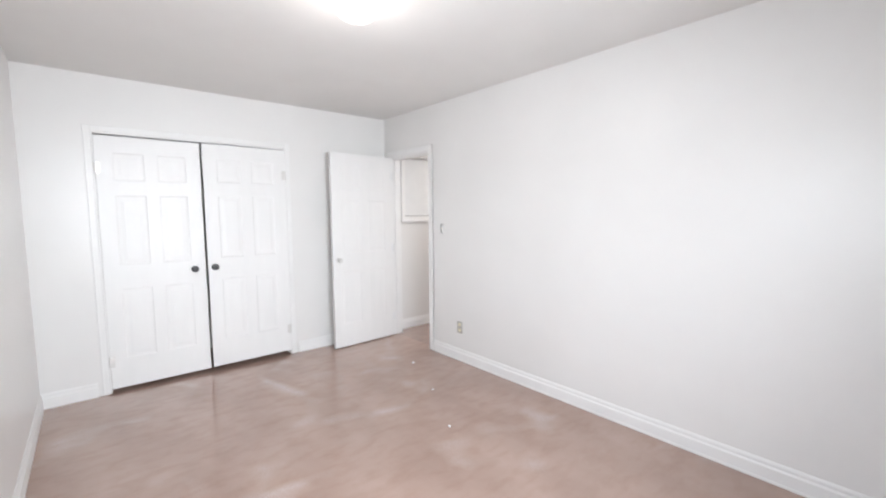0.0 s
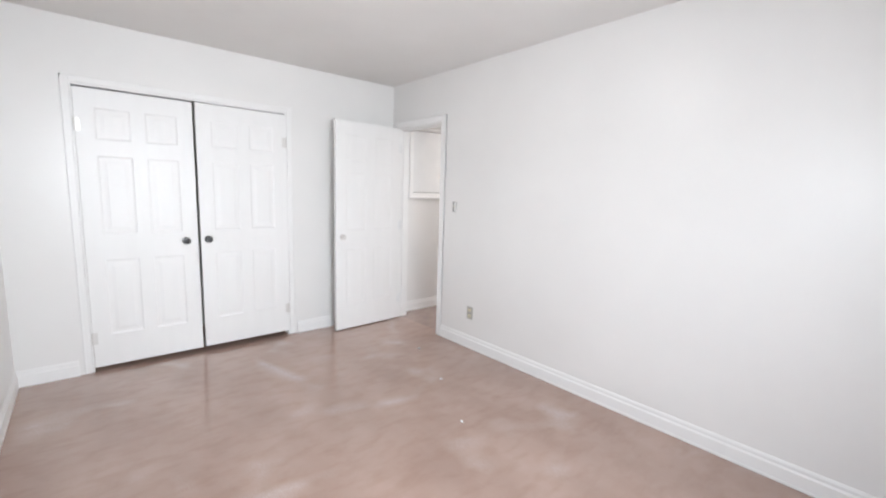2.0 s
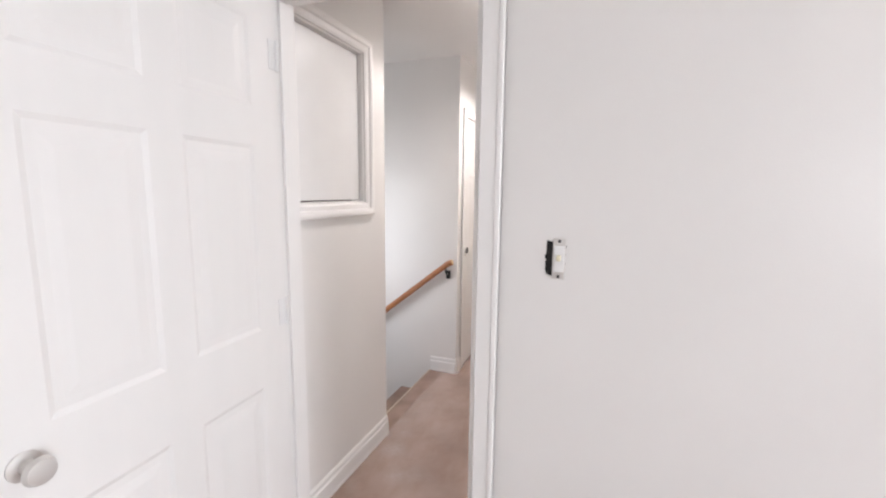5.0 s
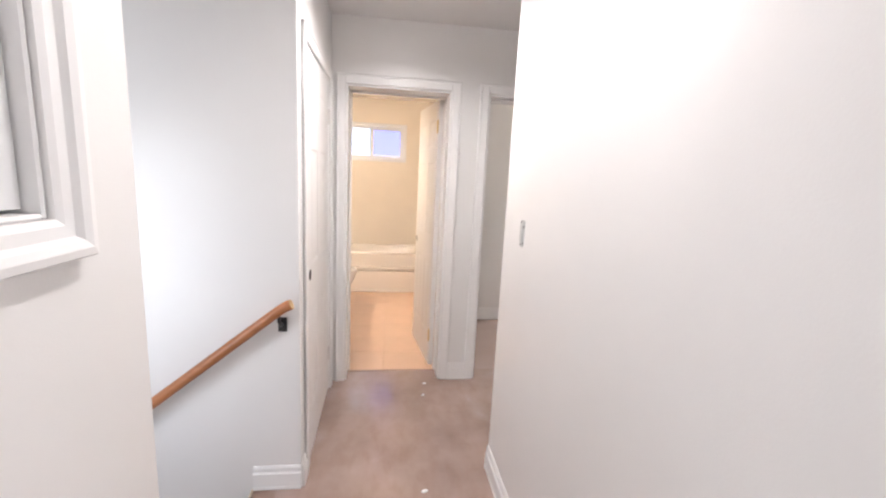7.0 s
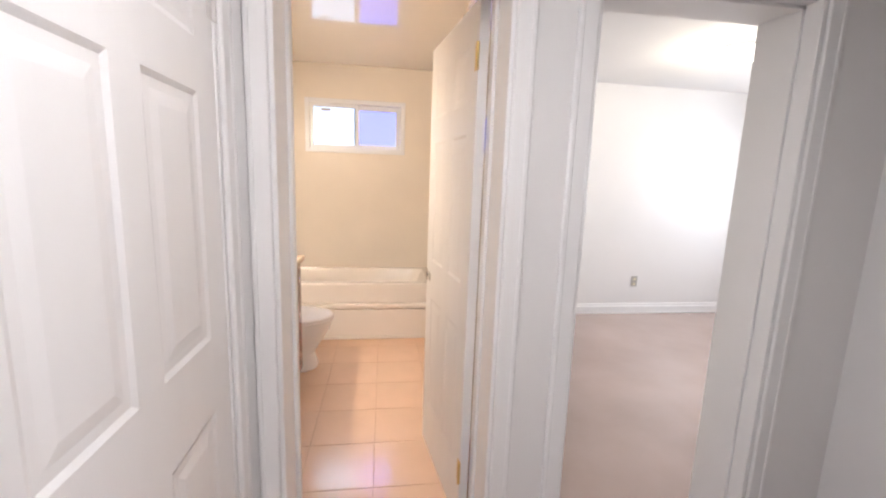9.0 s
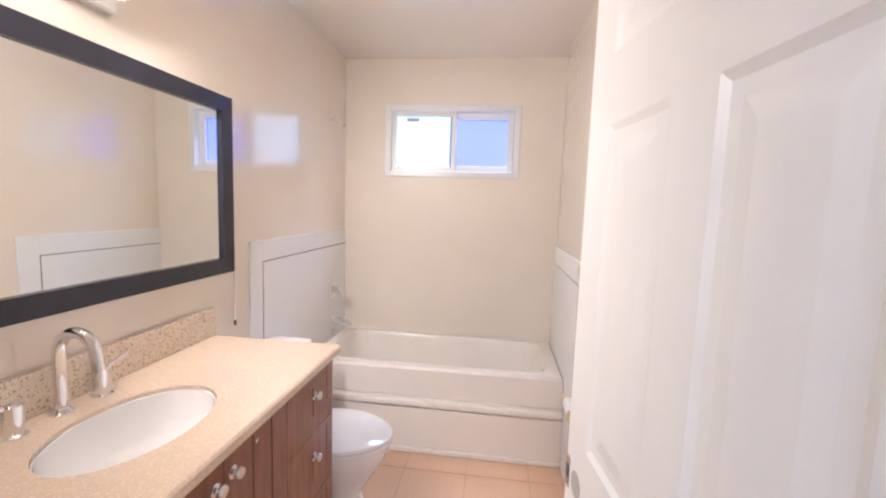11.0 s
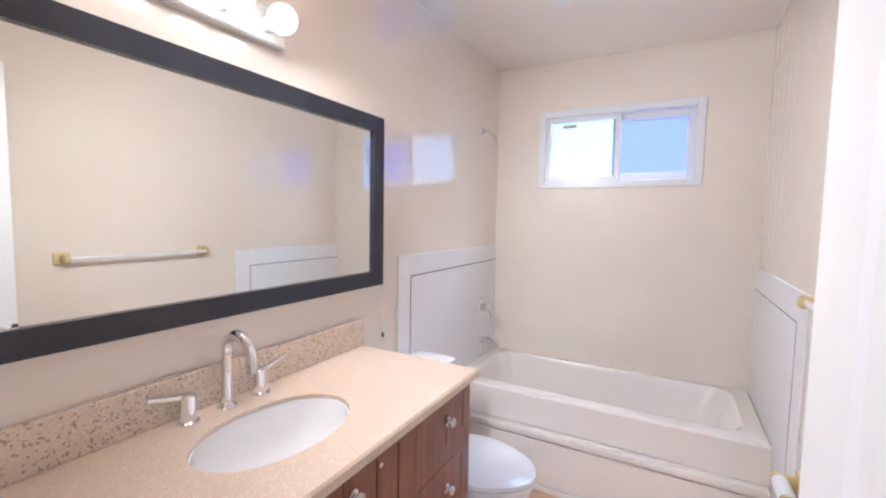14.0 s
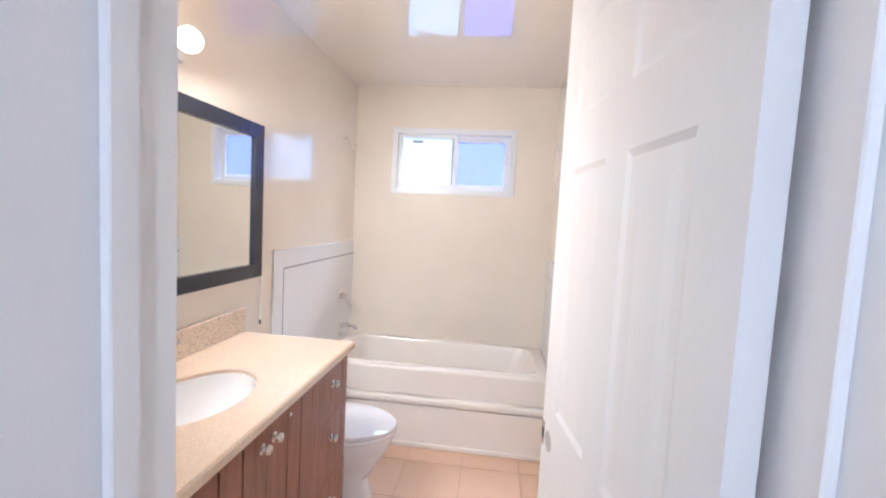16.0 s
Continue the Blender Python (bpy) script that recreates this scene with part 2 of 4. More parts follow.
def pane_glass(name, tint, haze):
    """Window glass: mostly clear, tinted, partly frosted."""
    m = bpy.data.materials.new(name)
    m.use_nodes = True
    nt = m.node_tree
    nt.nodes.remove(nt.nodes["Principled BSDF"])
    out = nt.nodes["Material Output"]
    tr = nt.nodes.new("ShaderNodeBsdfTransparent")
    tr.inputs[0].default_value = (*tint, 1)
    tl = nt.nodes.new("ShaderNodeBsdfTranslucent")
    tl.inputs[0].default_value = (*tint, 1)
    gl = nt.nodes.new("ShaderNodeBsdfGlossy")
    gl.inputs["Roughness"].default_value = 0.03
    a = nt.nodes.new("ShaderNodeMixShader")
    a.inputs[0].default_value = haze
    nt.links.new(tr.outputs[0], a.inputs[1])
    nt.links.new(tl.outputs[0], a.inputs[2])
    c = nt.nodes.new("ShaderNodeMixShader")
    c.inputs[0].default_value = 0.05
    nt.links.new(a.outputs[0], c.inputs[1])
    nt.links.new(gl.outputs[0], c.inputs[2])
    nt.links.new(c.outputs[0], out.inputs["Surface"])
    return m


PANE_A = pane_glass("pale_window_glass", (0.72, 0.79, 0.85), 0.02)
PANE_B = pane_glass("blue_window_glass", (0.49, 0.505, 0.87), 0.02)
PANE_C = pane_glass("clear_window_glass", (0.95, 0.98, 1.0), 0.05)

MIRROR = bpy.data.materials.new("mirror_silver")
MIRROR.use_nodes = True
_b = MIRROR.node_tree.nodes["Principled BSDF"]
_b.inputs["Base Color"].default_value = (0.86, 0.87, 0.84, 1)
_b.inputs["Metallic"].default_value = 1.0
_b.inputs["Roughness"].default_value = 0.015


# ---------------------------------------------------------------- mesh helpers
def bx(bm, x0, x1, y0, y1, z0, z1, bevel=0.0, seg=1):
    """Adds a box, bevelled if wanted."""
    r = bmesh.ops.create_cube(bm, size=1.0)
    vs = r["verts"]
    bmesh.ops.scale(bm, vec=(x1 - x0, y1 - y0, z1 - z0), verts=vs)
    bmesh.ops.translate(bm, vec=((x0 + x1) / 2, (y0 + y1) / 2, (z0 + z1) / 2), verts=vs)
    if bevel:
        es = list({e for v in vs for e in v.link_edges})
        bmesh.ops.bevel(bm, geom=es, offset=bevel, segments=seg, affect="EDGES", profile=0.5)
    return bm


def box(*a, **k):
    return bx(bmesh.new(), *a, **k)


def lathe(profile, n=24, bm=None, m=None):
    """A solid of revolution about z from (radius, height) pairs."""
    bm = bm or bmesh.new()
    rings = []
    for r, z in profile:
        ring = []
        for i in range(n):
            a = 2 * math.pi * i / n
            p = Vector((r * math.cos(a), r * math.sin(a), z))
            ring.append(bm.verts.new(m @ p if m else p))
        rings.append(ring)
    for lo, hi in zip(rings, rings[1:]):
        for i in range(n):
            bm.faces.new((lo[i], lo[(i + 1) % n], hi[(i + 1) % n], hi[i]))
    bm.faces.new(list(reversed(rings[0])))
    bm.faces.new(rings[-1])
    return bm


def tube(points, radius, n=14, bm=None):
    """A round bar along a line of points; radius may be a list."""
    bm = bm or bmesh.new()
    pts = [Vector(p) for p in points]
    rs = radius if isinstance(radius, (list, tuple)) else [radius] * len(pts)
    up = Vector((0, 0, 1)) if abs((pts[1] - pts[0]).normalized().z) < 0.9 else Vector((1, 0, 0))
    rings = []
    for i, p in enumerate(pts):
        d = (pts[min(i + 1, len(pts) - 1)] - pts[max(i - 1, 0)]).normalized()
        side = d.cross(up).normalized()
        up = side.cross(d).normalized()
        rings.append([bm.verts.new(p + rs[i] * (math.cos(2 * math.pi * k / n) * side + math.sin(2 * math.pi * k / n) * up)) for k in range(n)])
    for lo, hi in zip(rings, rings[1:]):
        for i in range(n):
            bm.faces.new((lo[i], lo[(i + 1) % n], hi[(i + 1) % n], hi[i]))
    bm.faces.new(list(reversed(rings[0])))
    bm.faces.new(rings[-1])
    bmesh.ops.recalc_face_normals(bm, faces=bm.faces)
    return bm


def loft(loops, bm=None, cap=True):
    """Joins closed loops of equal length into a skin."""
    bm = bm or bmesh.new()
    rings = [[bm.verts.new(p) for p in loop] for loop in loops]
    n = len(rings[0])
    for lo, hi in zip(rings, rings[1:]):
        for i in range(n):
            bm.faces.new((lo[i], lo[(i + 1) % n], hi[(i + 1) % n], hi[i]))
    if cap:
        bm.faces.new(list(reversed(rings[0])))
        bm.faces.new(rings[-1])
    bmesh.ops.recalc_face_normals(bm, faces=bm.faces)
    return bm


def rrect(x0, x1, y0, y1, r, z, n=6):
    """A rounded rectangle as a loop at height z."""
    out = []
    for cx, cy, a0 in ((x1 - r, y1 - r, 0), (x0 + r, y1 - r, 90), (x0 + r, y0 + r, 180), (x1 - r, y0 + r, 270)):
        for k in range(n + 1):
            a = radians(a0 + 90 * k / n)
            out.append((cx + r * math.cos(a), cy + r * math.sin(a), z))
    return out


def oval(cx, cy, ax, ay, z, n=40):
    return [(cx + ax * math.cos(2 * math.pi * k / n), cy + ay * math.sin(2 * math.pi * k / n), z) for k in range(n)]


def mesh(name, bm, material, smooth=False):
    me = bpy.data.meshes.new(name)
    bm.to_mesh(me)
    bm.free()
    me.materials.append(material)
    if smooth:
        for p in me.polygons:
            p.use_smooth = True
        me.set_sharp_from_angle(angle=radians(38))
    return new(name, me)


def thing(name, bm, material, label, category, group="", kind="", smooth=False):
    return tagged(mesh(name, bm, material, smooth), label, category, group, kind)


def empty(name, label, category, group="", kind="", at=(0, 0, 0)):
    ob = new(name)
    ob.location = at
    ob.empty_display_size = 0.1
    return tagged(ob, label, category, group, kind)


def part(name, bm, material, parent, label="", smooth=False):
    ob = mesh(name, bm, material, smooth)
    ob.parent = parent
    m = parent.matrix_basis.copy()
    if parent.parent:
        m = parent.parent.matrix_basis @ parent.matrix_parent_inverse @ m
    ob.matrix_parent_inverse = m.inverted()
    if label:
        ob["label"] = label
    return ob


def structure(name, bm, material, label, category):
    return thing(name, bm, material, label, category, kind="structure")

# ---------------------------------------------------------------- structure
H = 2.48       # bedroom ceiling
HH = 2.40      # hall and far bedroom ceiling
HB = 2.415      # bathroom ceiling
DH = 2.04      # bedroom door opening
DI = 1.99      # hall closet opening
DE = 2.00      # openings in the end wall
YE, YI = 2.93, 3.174        # hall end wall: hall face, bathroom face
BL, BR, BF = -0.53, 0.99, 5.92   # bathroom left, right and far wall faces


def wall(name, x0, x1, y0, y1, z1, holes=(), along="x", material=None, z0=0.0, label="smooth white painted wall"):
    """A thick wall with openings (a, b, low, high) cut through it along its length."""
    bm = bmesh.new()
    lo, hi = (x0, x1) if along == "x" else (y0, y1)

    def piece(a, b, c, d):
        if b - a > 1e-4 and d - c > 1e-4:
            if along == "x":
                bx(bm, a, b, y0, y1, c, d)
            else:
                bx(bm, x0, x1, a, b, c, d)

    at = lo
    for a, b, c, d in sorted(holes):
        piece(at, a, z0, z1)
        piece(a, b, z0, c)
        piece(a, b, d, z1)
        at = b
    piece(at, hi, z0, z1)
    bmesh.ops.remove_doubles(bm, verts=bm.verts, dist=0.0001)
    return structure(name, bm, material or WALL, label, "wall")


# bedroom
wall("wall_bedroom_closet", -0.12, 0, -3.13, 0.12, H, [(-2.61, -1.15, 0, 2.06)], "y", label="white painted wall with a double closet opening")
wall("wall_bedroom_window", 0, 4.95, -3.13, -3.01, H, [(2.95, 4.45, 0.92, 2.08)], label="white painted wall with a bright window")
wall("wall_bedroom_back", 4.95, 5.07, -3.13, 0.12, H, [(-2.75, -1.15, 0.92, 2.08)], along="y", label="white wall with an added window out of view")
wall("wall_bedroom_door", 0, 4.95, 0, 0.12, H, [(0.12, 0.82, 0, DH)], label="long plain white painted wall with a doorway")
# closet behind the double doors
cb = box(-0.80, -0.74, -2.80, -0.95, 0, 2.3)
bx(cb, -0.74, -0.12, -2.80, -2.74, 0, 2.3)
bx(cb, -0.74, -0.12, -1.01, -0.95, 0, 2.3)
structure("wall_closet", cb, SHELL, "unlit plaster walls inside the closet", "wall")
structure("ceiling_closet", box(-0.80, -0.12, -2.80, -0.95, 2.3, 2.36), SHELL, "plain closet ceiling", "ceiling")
# hall
wall("wall_hall_window", -0.12, 0, 0.12, 0.97, H, [(0.27, 0.757, 1.370, 2.085)], "y", z0=-0.25, label="white painted hall wall with a cased window")
wall("wall_stair_near", -3.0, -0.12, 0.85, 0.97, H, [(-1.55, -0.55, 0.4, 1.7)], z0=-2.6, label="white stairwell wall with an added window out of view")
wall("wall_stair_far", -3.0, 0.105, 1.905, 2.03, H, z0=-2.6, label="white stairwell wall carrying the handrail")
wall("wall_stair_end", -3.12, -3.0, 0.85, 2.03, H, along="y", z0=-2.6, label="white stairwell end wall")
wall("wall_hall_closet", -0.02, 0.105, 2.03, YE, H, [(2.048, 2.82, 0, DI)], "y", label="white painted wall with a closet door")
lb = box(-0.72, -0.66, 2.03, 2.93, 0, H)
bx(lb, -0.66, -0.02, 2.87, 2.93, 0, H)
structure("wall_linen_closet", lb, SHELL, "unlit plaster walls inside the hall closet", "wall")
wall("wall_hall_end", -0.66, 2.32, YE, YI, H, [(0.194, 0.870, 0, DE), (1.115, 1.875, 0, DE)], label="white painted end wall with two doorways")
wall("wall_hall_side", 1.01, 1.13, 0.12, 1.98, H, along="y", label="plain white painted hall wall")
wall("wall_alcove_near", 1.13, 2.2, 1.86, 1.98, H)
wall("wall_alcove_side", 2.2, 2.32, 1.86, YE, H, along="y")
# bathroom
wall("wall_bath_mirror", BL - 0.13, BL, YI, BF + 0.15, HB, along="y", material=BATHWALL, label="glossy cream painted bathroom wall")
wall("wall_bath_towel", BR, BR + 0.12, YI, BF, HB, along="y", material=BATHWALL, label="glossy cream painted bathroom wall")
wall("wall_bath_far", BL, BR + 0.12, BF, BF + 0.15, HB, [(-0.235, 0.705, 1.61, 2.105)], material=BATHMATT, label="cream painted wall with a sliding window over the tub")
lin = box(BL, 0.194 - 0.062, YI, YI + 0.004, 0, HB)
bx(lin, 0.870 + 0.062, BR, YI, YI + 0.004, 0, HB)
bx(lin, 0.194 - 0.062, 0.870 + 0.062, YI, YI + 0.004, DE + 0.062, HB)
structure("wall_bath_door", lin, BATHWALL, "glossy cream painted wall beside the door", "wall")
# far bedroom
wall("wall_far_closet", BR + 0.12, 1.75, 4.22, 4.32, H, label="white painted closet wall")
wall("wall_far_closet_side", 1.65, 1.75, 4.32, 5.83, H, along="y")
wall("wall_far_back", 1.65, 4.82, 5.83, 5.95, H, label="pale cream painted bedroom wall")
wall("wall_far_added_window", 4.70, 4.82, 3.03, 5.83, H, [(3.95, 5.25, 0.95, 2.05)], "y", label="white wall with an added window out of view")
wall("wall_far_front", 2.32, 4.70, 3.03, YI, H)

# floors
WOOD_LABEL = "worn glossy brown wood floor"
structure("floor_bedroom", box(-0.80, 4.95, -3.01, 0.06, -0.12, 0), WOOD, WOOD_LABEL, "floor")
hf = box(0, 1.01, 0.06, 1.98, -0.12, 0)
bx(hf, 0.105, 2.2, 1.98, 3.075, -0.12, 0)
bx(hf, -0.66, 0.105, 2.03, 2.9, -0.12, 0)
structure("floor_landing", box(-0.105, 0.0, 0.97, 1.905, -0.12, 0.0), STAIRWOOD, "dark worn brown wood edge at the stair head", "floor")
structure("floor_hall", hf, HALLWOOD, "scuffed wood hall floor, blotched, shade put into its darker tone", "floor")
structure("floor_far_bedroom", box(BR + 0.12, 4.70, 3.075, 5.83, -0.12, 0), FARWOOD, "grey-brown wood floor, window sheen put into its colour", "floor")
floor_bath = structure("floor_bathroom", box(BL, BR, 3.075, BF, -0.12, -0.006), GROUT, "tan tiled bathroom floor with fine joints", "floor")
structure("threshold", box(0.209, 0.855, 3.058, 3.078, 0, 0.004, 0.001), WOOD, "low brown wooden door threshold", "threshold")

# ceilings
structure("ceiling_bedroom", box(-0.12, 5.07, -3.13, 0.12, H, H + 0.1), CEIL, "flat matt white bedroom ceiling", "ceiling")
structure("ceiling_hall", box(-3.12, 2.32, 0.12, YI, HH, HH + 0.1), CEIL, "flat matt white hall ceiling", "ceiling")
structure("ceiling_bathroom", box(BL - 0.13, BR + 0.12, YI, BF + 0.15, HB, HB + 0.1), BATHCEIL, "very glossy cream bathroom ceiling", "ceiling")
structure("ceiling_far_bedroom", box(BR + 0.12, 4.82, YI, 5.95, HH, HH + 0.1), CEIL, "flat matt white ceiling", "ceiling")

# stairs going down from the hall
st = bmesh.new()
for i in range(1, 12):
    x = -0.105 - 0.245 * (i - 1)
    bx(st, x - 0.27, x + 0.0, 0.97, 1.905, -0.19 * i - 0.19, -0.19 * i, 0.006)
structure("stairs", st, STAIRWOOD, "brown wooden stairs going down between white walls", "stairs")
structure("floor_lower", box(-3.0, 0, 0.97, 1.905, -2.6, -2.5), WOOD, "brown floor at the foot of the stairs", "floor")


def skirting(x0, y0, x1, y1, n, h=0.115, t=0.014):
    """A moulded baseboard from one point to another, standing proud towards n."""
    bm = bmesh.new()
    d = Vector((x1 - x0, y1 - y0, 0))
    u = d.normalized()
    nn = Vector((n[0], n[1], 0))
    prof = ((0, 0.001), (t + 0.002, 0.001), (t + 0.002, 0.012), (t, 0.016), (t, h * 0.68), (t * 0.6, h * 0.76), (t * 0.6, h * 0.9), (t * 0.25, h), (0, h))
    loops = []
    for p in (Vector((x0, y0, 0)), Vector((x1, y1, 0))):
        loops.append([p + nn * a + Vector((0, 0, b)) for a, b in prof])
    loft(loops, bm)
    return structure("baseboard", bm, TRIM, "moulded white painted baseboard", "baseboard")


skirting(0, -3.01, 0, -2.68, (1, 0))
skirting(0, -1.08, 0, -0.01, (1, 0))
skirting(0.0, -3.01, 4.95, -3.01, (0, 1))
skirting(0.885, 0, 4.95, 0, (0, -1))
skirting(4.95, -3.01, 4.95, 0, (-1, 0))
skirting(0, 0.19, 0, 0.97, (1, 0))
skirting(0.0, 0.97, -0.105, 0.97, (0, 1))
skirting(-0.105, 1.905, 0.105, 1.905, (0, -1))
skirting(0.105, 1.905, 0.105, 1.984, (1, 0))
skirting(1.01, 0.12, 1.01, 1.98, (-1, 0), 0.125)
skirting(1.01, 1.98, 2.2, 1.98, (0, 1), 0.125)
skirting(0.932, YE, 1.07, YE, (0, -1), 0.125)
skirting(1.94, YE, 2.2, YE, (0, -1), 0.125)
skirting(2.2, 1.98, 2.2, YE, (-1, 0))
skirting(1.11, 4.22, 1.75, 4.22, (0, -1), 0.125)
skirting(1.75, 5.83, 4.70, 5.83, (0, -1), 0.115)
skirting(1.75, 4.22, 1.75, 5.83, (1, 0))


def casing(name, a, b, top, face, n, axis, w=0.062, t=0.014, label="moulded white painted door casing"):
    """Three mitred-looking boards round an opening from a to b; face: the wall's plane, n: the side it stands on."""
    bm = bmesh.new()

    def board(u0, u1, z0, z1, tt):
        f0, f1 = sorted((face, face + n * tt))
        if axis == "x":
            bx(bm, u0, u1, f0, f1, z0, z1, 0.004)
        else:
            bx(bm, f0, f1, u0, u1, z0, z1, 0.004)

    board(a - w, a, 0, top + w, t)
    board(b, b + w, 0, top + w, t)
    board(a, b, top, top + w, t)
    board(a - w, a - w + 0.018, 0, top + w, t * 1.2)
    board(b + w - 0.018, b + w, 0, top + w, t * 1.2)
    board(a - w, b + w, top + w - 0.018, top + w, t * 1.2)
    return structure(name, bm, TRIM, label, "door casing")


def jamb(a, b, top, f0, f1, axis, stop=None, t=0.014):
    """The lining of a door opening with its stop."""
    bm = bmesh.new()

    def board(u0, u1, v0, v1, z0, z1):
        if axis == "x":
            bx(bm, u0, u1, v0, v1, z0, z1, 0.002)
        else:
            bx(bm, v0, v1, u0, u1, z0, z1, 0.002)

    board(a, a + t, f0, f1, 0.001, top)
    board(b - t, b, f0, f1, 0.001, top)
    board(a + t, b - t, f0, f1, top - t, top)
    if stop:
        s0, s1 = stop
        board(a + t, a + t + 0.012, s0, s1, 0.001, top - t)
        board(b - t - 0.012, b - t, s0, s1, 0.001, top - t)
        board(a + t, b - t, s0, s1, top - t - 0.012, top - t)
    return structure("door_jamb", bm, TRIM, "white painted door jamb with stop", "door jamb")


casing("trim", 0.12, 0.82, DH, 0, -1, "x")
casing("trim", 0.12, 0.82, DH, 0.12, 1, "x")
jamb(0.12, 0.82, DH, 0, 0.12, "x", (0.04, 0.075))
casing("trim", -2.61, -1.15, 2.06, 0, 1, "y", w=0.045, t=0.006, label="white painted closet casing")
jamb(-2.61, -1.15, 2.06, -0.12, 0, "y")
casing("trim", 2.048, 2.82, DI, 0.105, 1, "y")
jamb(2.048, 2.82, DI, -0.02, 0.105, "y")
casing("trim", 0.194, 0.870, DE, YE, -1, "x", w=0.06)
casing("trim", 0.194, 0.870, DE, YI, 1, "x", w=0.06, t=0.0045)
jamb(0.194, 0.870, DE, YE, YI, "x", (YI - 0.10, YI - 0.065))
casing("trim", 1.115, 1.875, DE, YE, -1, "x")
jamb(1.115, 1.875, DE, YE, YI, "x", (YE + 0.06, YE + 0.10))


def panel_leaf(w, h, t=0.035):
    """A six-panel door leaf: hinge edge at x = 0, faces at y = 0 and y = t, bottom at z = 0."""
    bm = bmesh.new()
    s = 0.105 if w > 0.65 else 0.092      # stile
    mid = 0.085
    c0, c1 = (w - mid) / 2, (w + mid) / 2
    rows = ((0.235, 0.80), (0.985, 1.545), (1.655, h - 0.125))
    bx(bm, 0, s, 0, t, 0, h)
    bx(bm, w - s, w, 0, t, 0, h)
    bx(bm, c0, c1, 0, t, 0, h)
    zs = [0] + [z for r in rows for z in r] + [h]
    for k in range(0, len(zs), 2):
        for a, b in ((s, c0), (c1, w - s)):
            bx(bm, a, b, 0, t, zs[k], zs[k + 1])
    for z0, z1 in rows:
        for a, b in ((s, c0), (c1, w - s)):
            for y, dy in ((0, 1), (t, -1)):
                loops = []
                for inset, dep in ((0, 0), (0.012, 0.0045), (0.030, 0.0045), (0.054, 0.0015)):
                    yy = y + dy * dep
                    loops.append([(a + inset, yy, z0 + inset), (b - inset, yy, z0 + inset), (b - inset, yy, z1 - inset), (a + inset, yy, z1 - inset)])
                rings = [[bm.verts.new(p) for p in loop] for loop in loops]
                for lo, hi in zip(rings, rings[1:]):
                    for i in range(4):
                        bm.faces.new((lo[i], lo[(i + 1) % 4], hi[(i + 1) % 4], hi[i]))
                bm.faces.new(rings[-1])
    bmesh.ops.remove_doubles(bm, verts=bm.verts, dist=0.0002)
    bmesh.ops.recalc_face_normals(bm, faces=bm.faces)
    return bm


def knob_bm(base, way, r=0.027, l=0.055):
    m = Matrix.Translation(base) @ Vector((0, 0, 1)).rotation_difference(Vector(way)).to_matrix().to_4x4()
    return lathe([(r * 1.05, 0), (r * 1.05, 0.004), (r * 0.5, 0.008), (r * 0.38, l * 0.45), (r * 0.75, l * 0.6), (r, l * 0.78), (r * 0.85, l * 0.95), (r * 0.4, l)], 20, m=m)


def door(name, w, h, m, label, knobs=(), hinges=(), t=0.035):
    """A six-panel door at pose m. knobs: (x, z, material, radius, sides); hinges: (z, material, side)."""
    ob = structure(name, panel_leaf(w, h, t), DOOR, label, "door")
    for x, z, material, r, sides in knobs:
        for sd in sides:
            part("knob", knob_bm((x, t if sd > 0 else 0, z), (0, sd, 0), r), material, ob, smooth=True)
    for z, material, sd in hinges:
        y = t if sd > 0 else 0
        hb = tube([(-0.004, y + sd * 0.005, z - 0.045), (-0.004, y + sd * 0.005, z + 0.045)], 0.006, 10)
        bx(hb, 0, 0.028, min(y, y + sd * 0.0025), max(y, y + sd * 0.0025), z - 0.043, z + 0.043)
        part("hinge", hb, material, ob)
    ob.matrix_basis = m
    return ob


# bedroom door: swung back beside the closet wall
door("door_1", 0.76, 2.025, pose(0.128, -0.012, 0.012, 0, 0, -87.0), "white six-panel bedroom door standing open",
     [(0.70, 0.925, SATIN, 0.026, (1,))], [(0.22, PLASTIC, 1), (1.02, PLASTIC, 1), (1.82, PLASTIC, 1)])

# closet double doors, closed, flush with the wall
door("door_2", 0.707, 2.0, pose(-0.0, -2.594, 0.034, 0, 0, 90), "white six-panel closet door, closed, black knob",
     [(0.622, 0.915, BLACK, 0.027, (-1,))], [(0.22, SATIN, -1), (1.75, SATIN, -1)])
door("door_3", 0.706, 1.992, pose(-0.028, -1.165, 0.044, 0, 0, -89.0), "white six-panel closet door, closed, black knob",
     [(0.654, 0.911, BLACK, 0.027, (1,))], [(0.22, SATIN, 1), (1.75, SATIN, 1)])
# hall closet door, closed
door_4 = door("door_4", 0.742, 1.965, pose(0.066, 2.805, 0.01, 0, 0, -89.2), "white six-panel hall closet door, knob missing",
     [], [(0.25, SATIN, 1), (1.765, SATIN, 1)])
# bathroom door, swung inwards
door_5 = door("door_5", 0.635, 1.975, pose(0.847, 3.154, 0.008, 0, 0, 97.6), "white six-panel bathroom door standing open, knob missing",
     [], [(0.24, BRASS, 1), (1.79, BRASS, 1)])


def knob_hole_disc(ob, x, z, y, s, material, r=0.027):
    """A flat disc where a knob is missing, the bore's shade in its colour."""
    m = Matrix.Translation((x, y, z)) @ pose(0, 0, 0, -90 * s, 0, 0)
    mw = ob.matrix_basis
    bm = lathe([(r, 0.0), (r, 0.0008), (r - 0.001, 0.0012)], 24, m=mw @ m)
    part("knob_hole_disc", bm, material, ob, "disc standing in for the shaded bore, no knob")


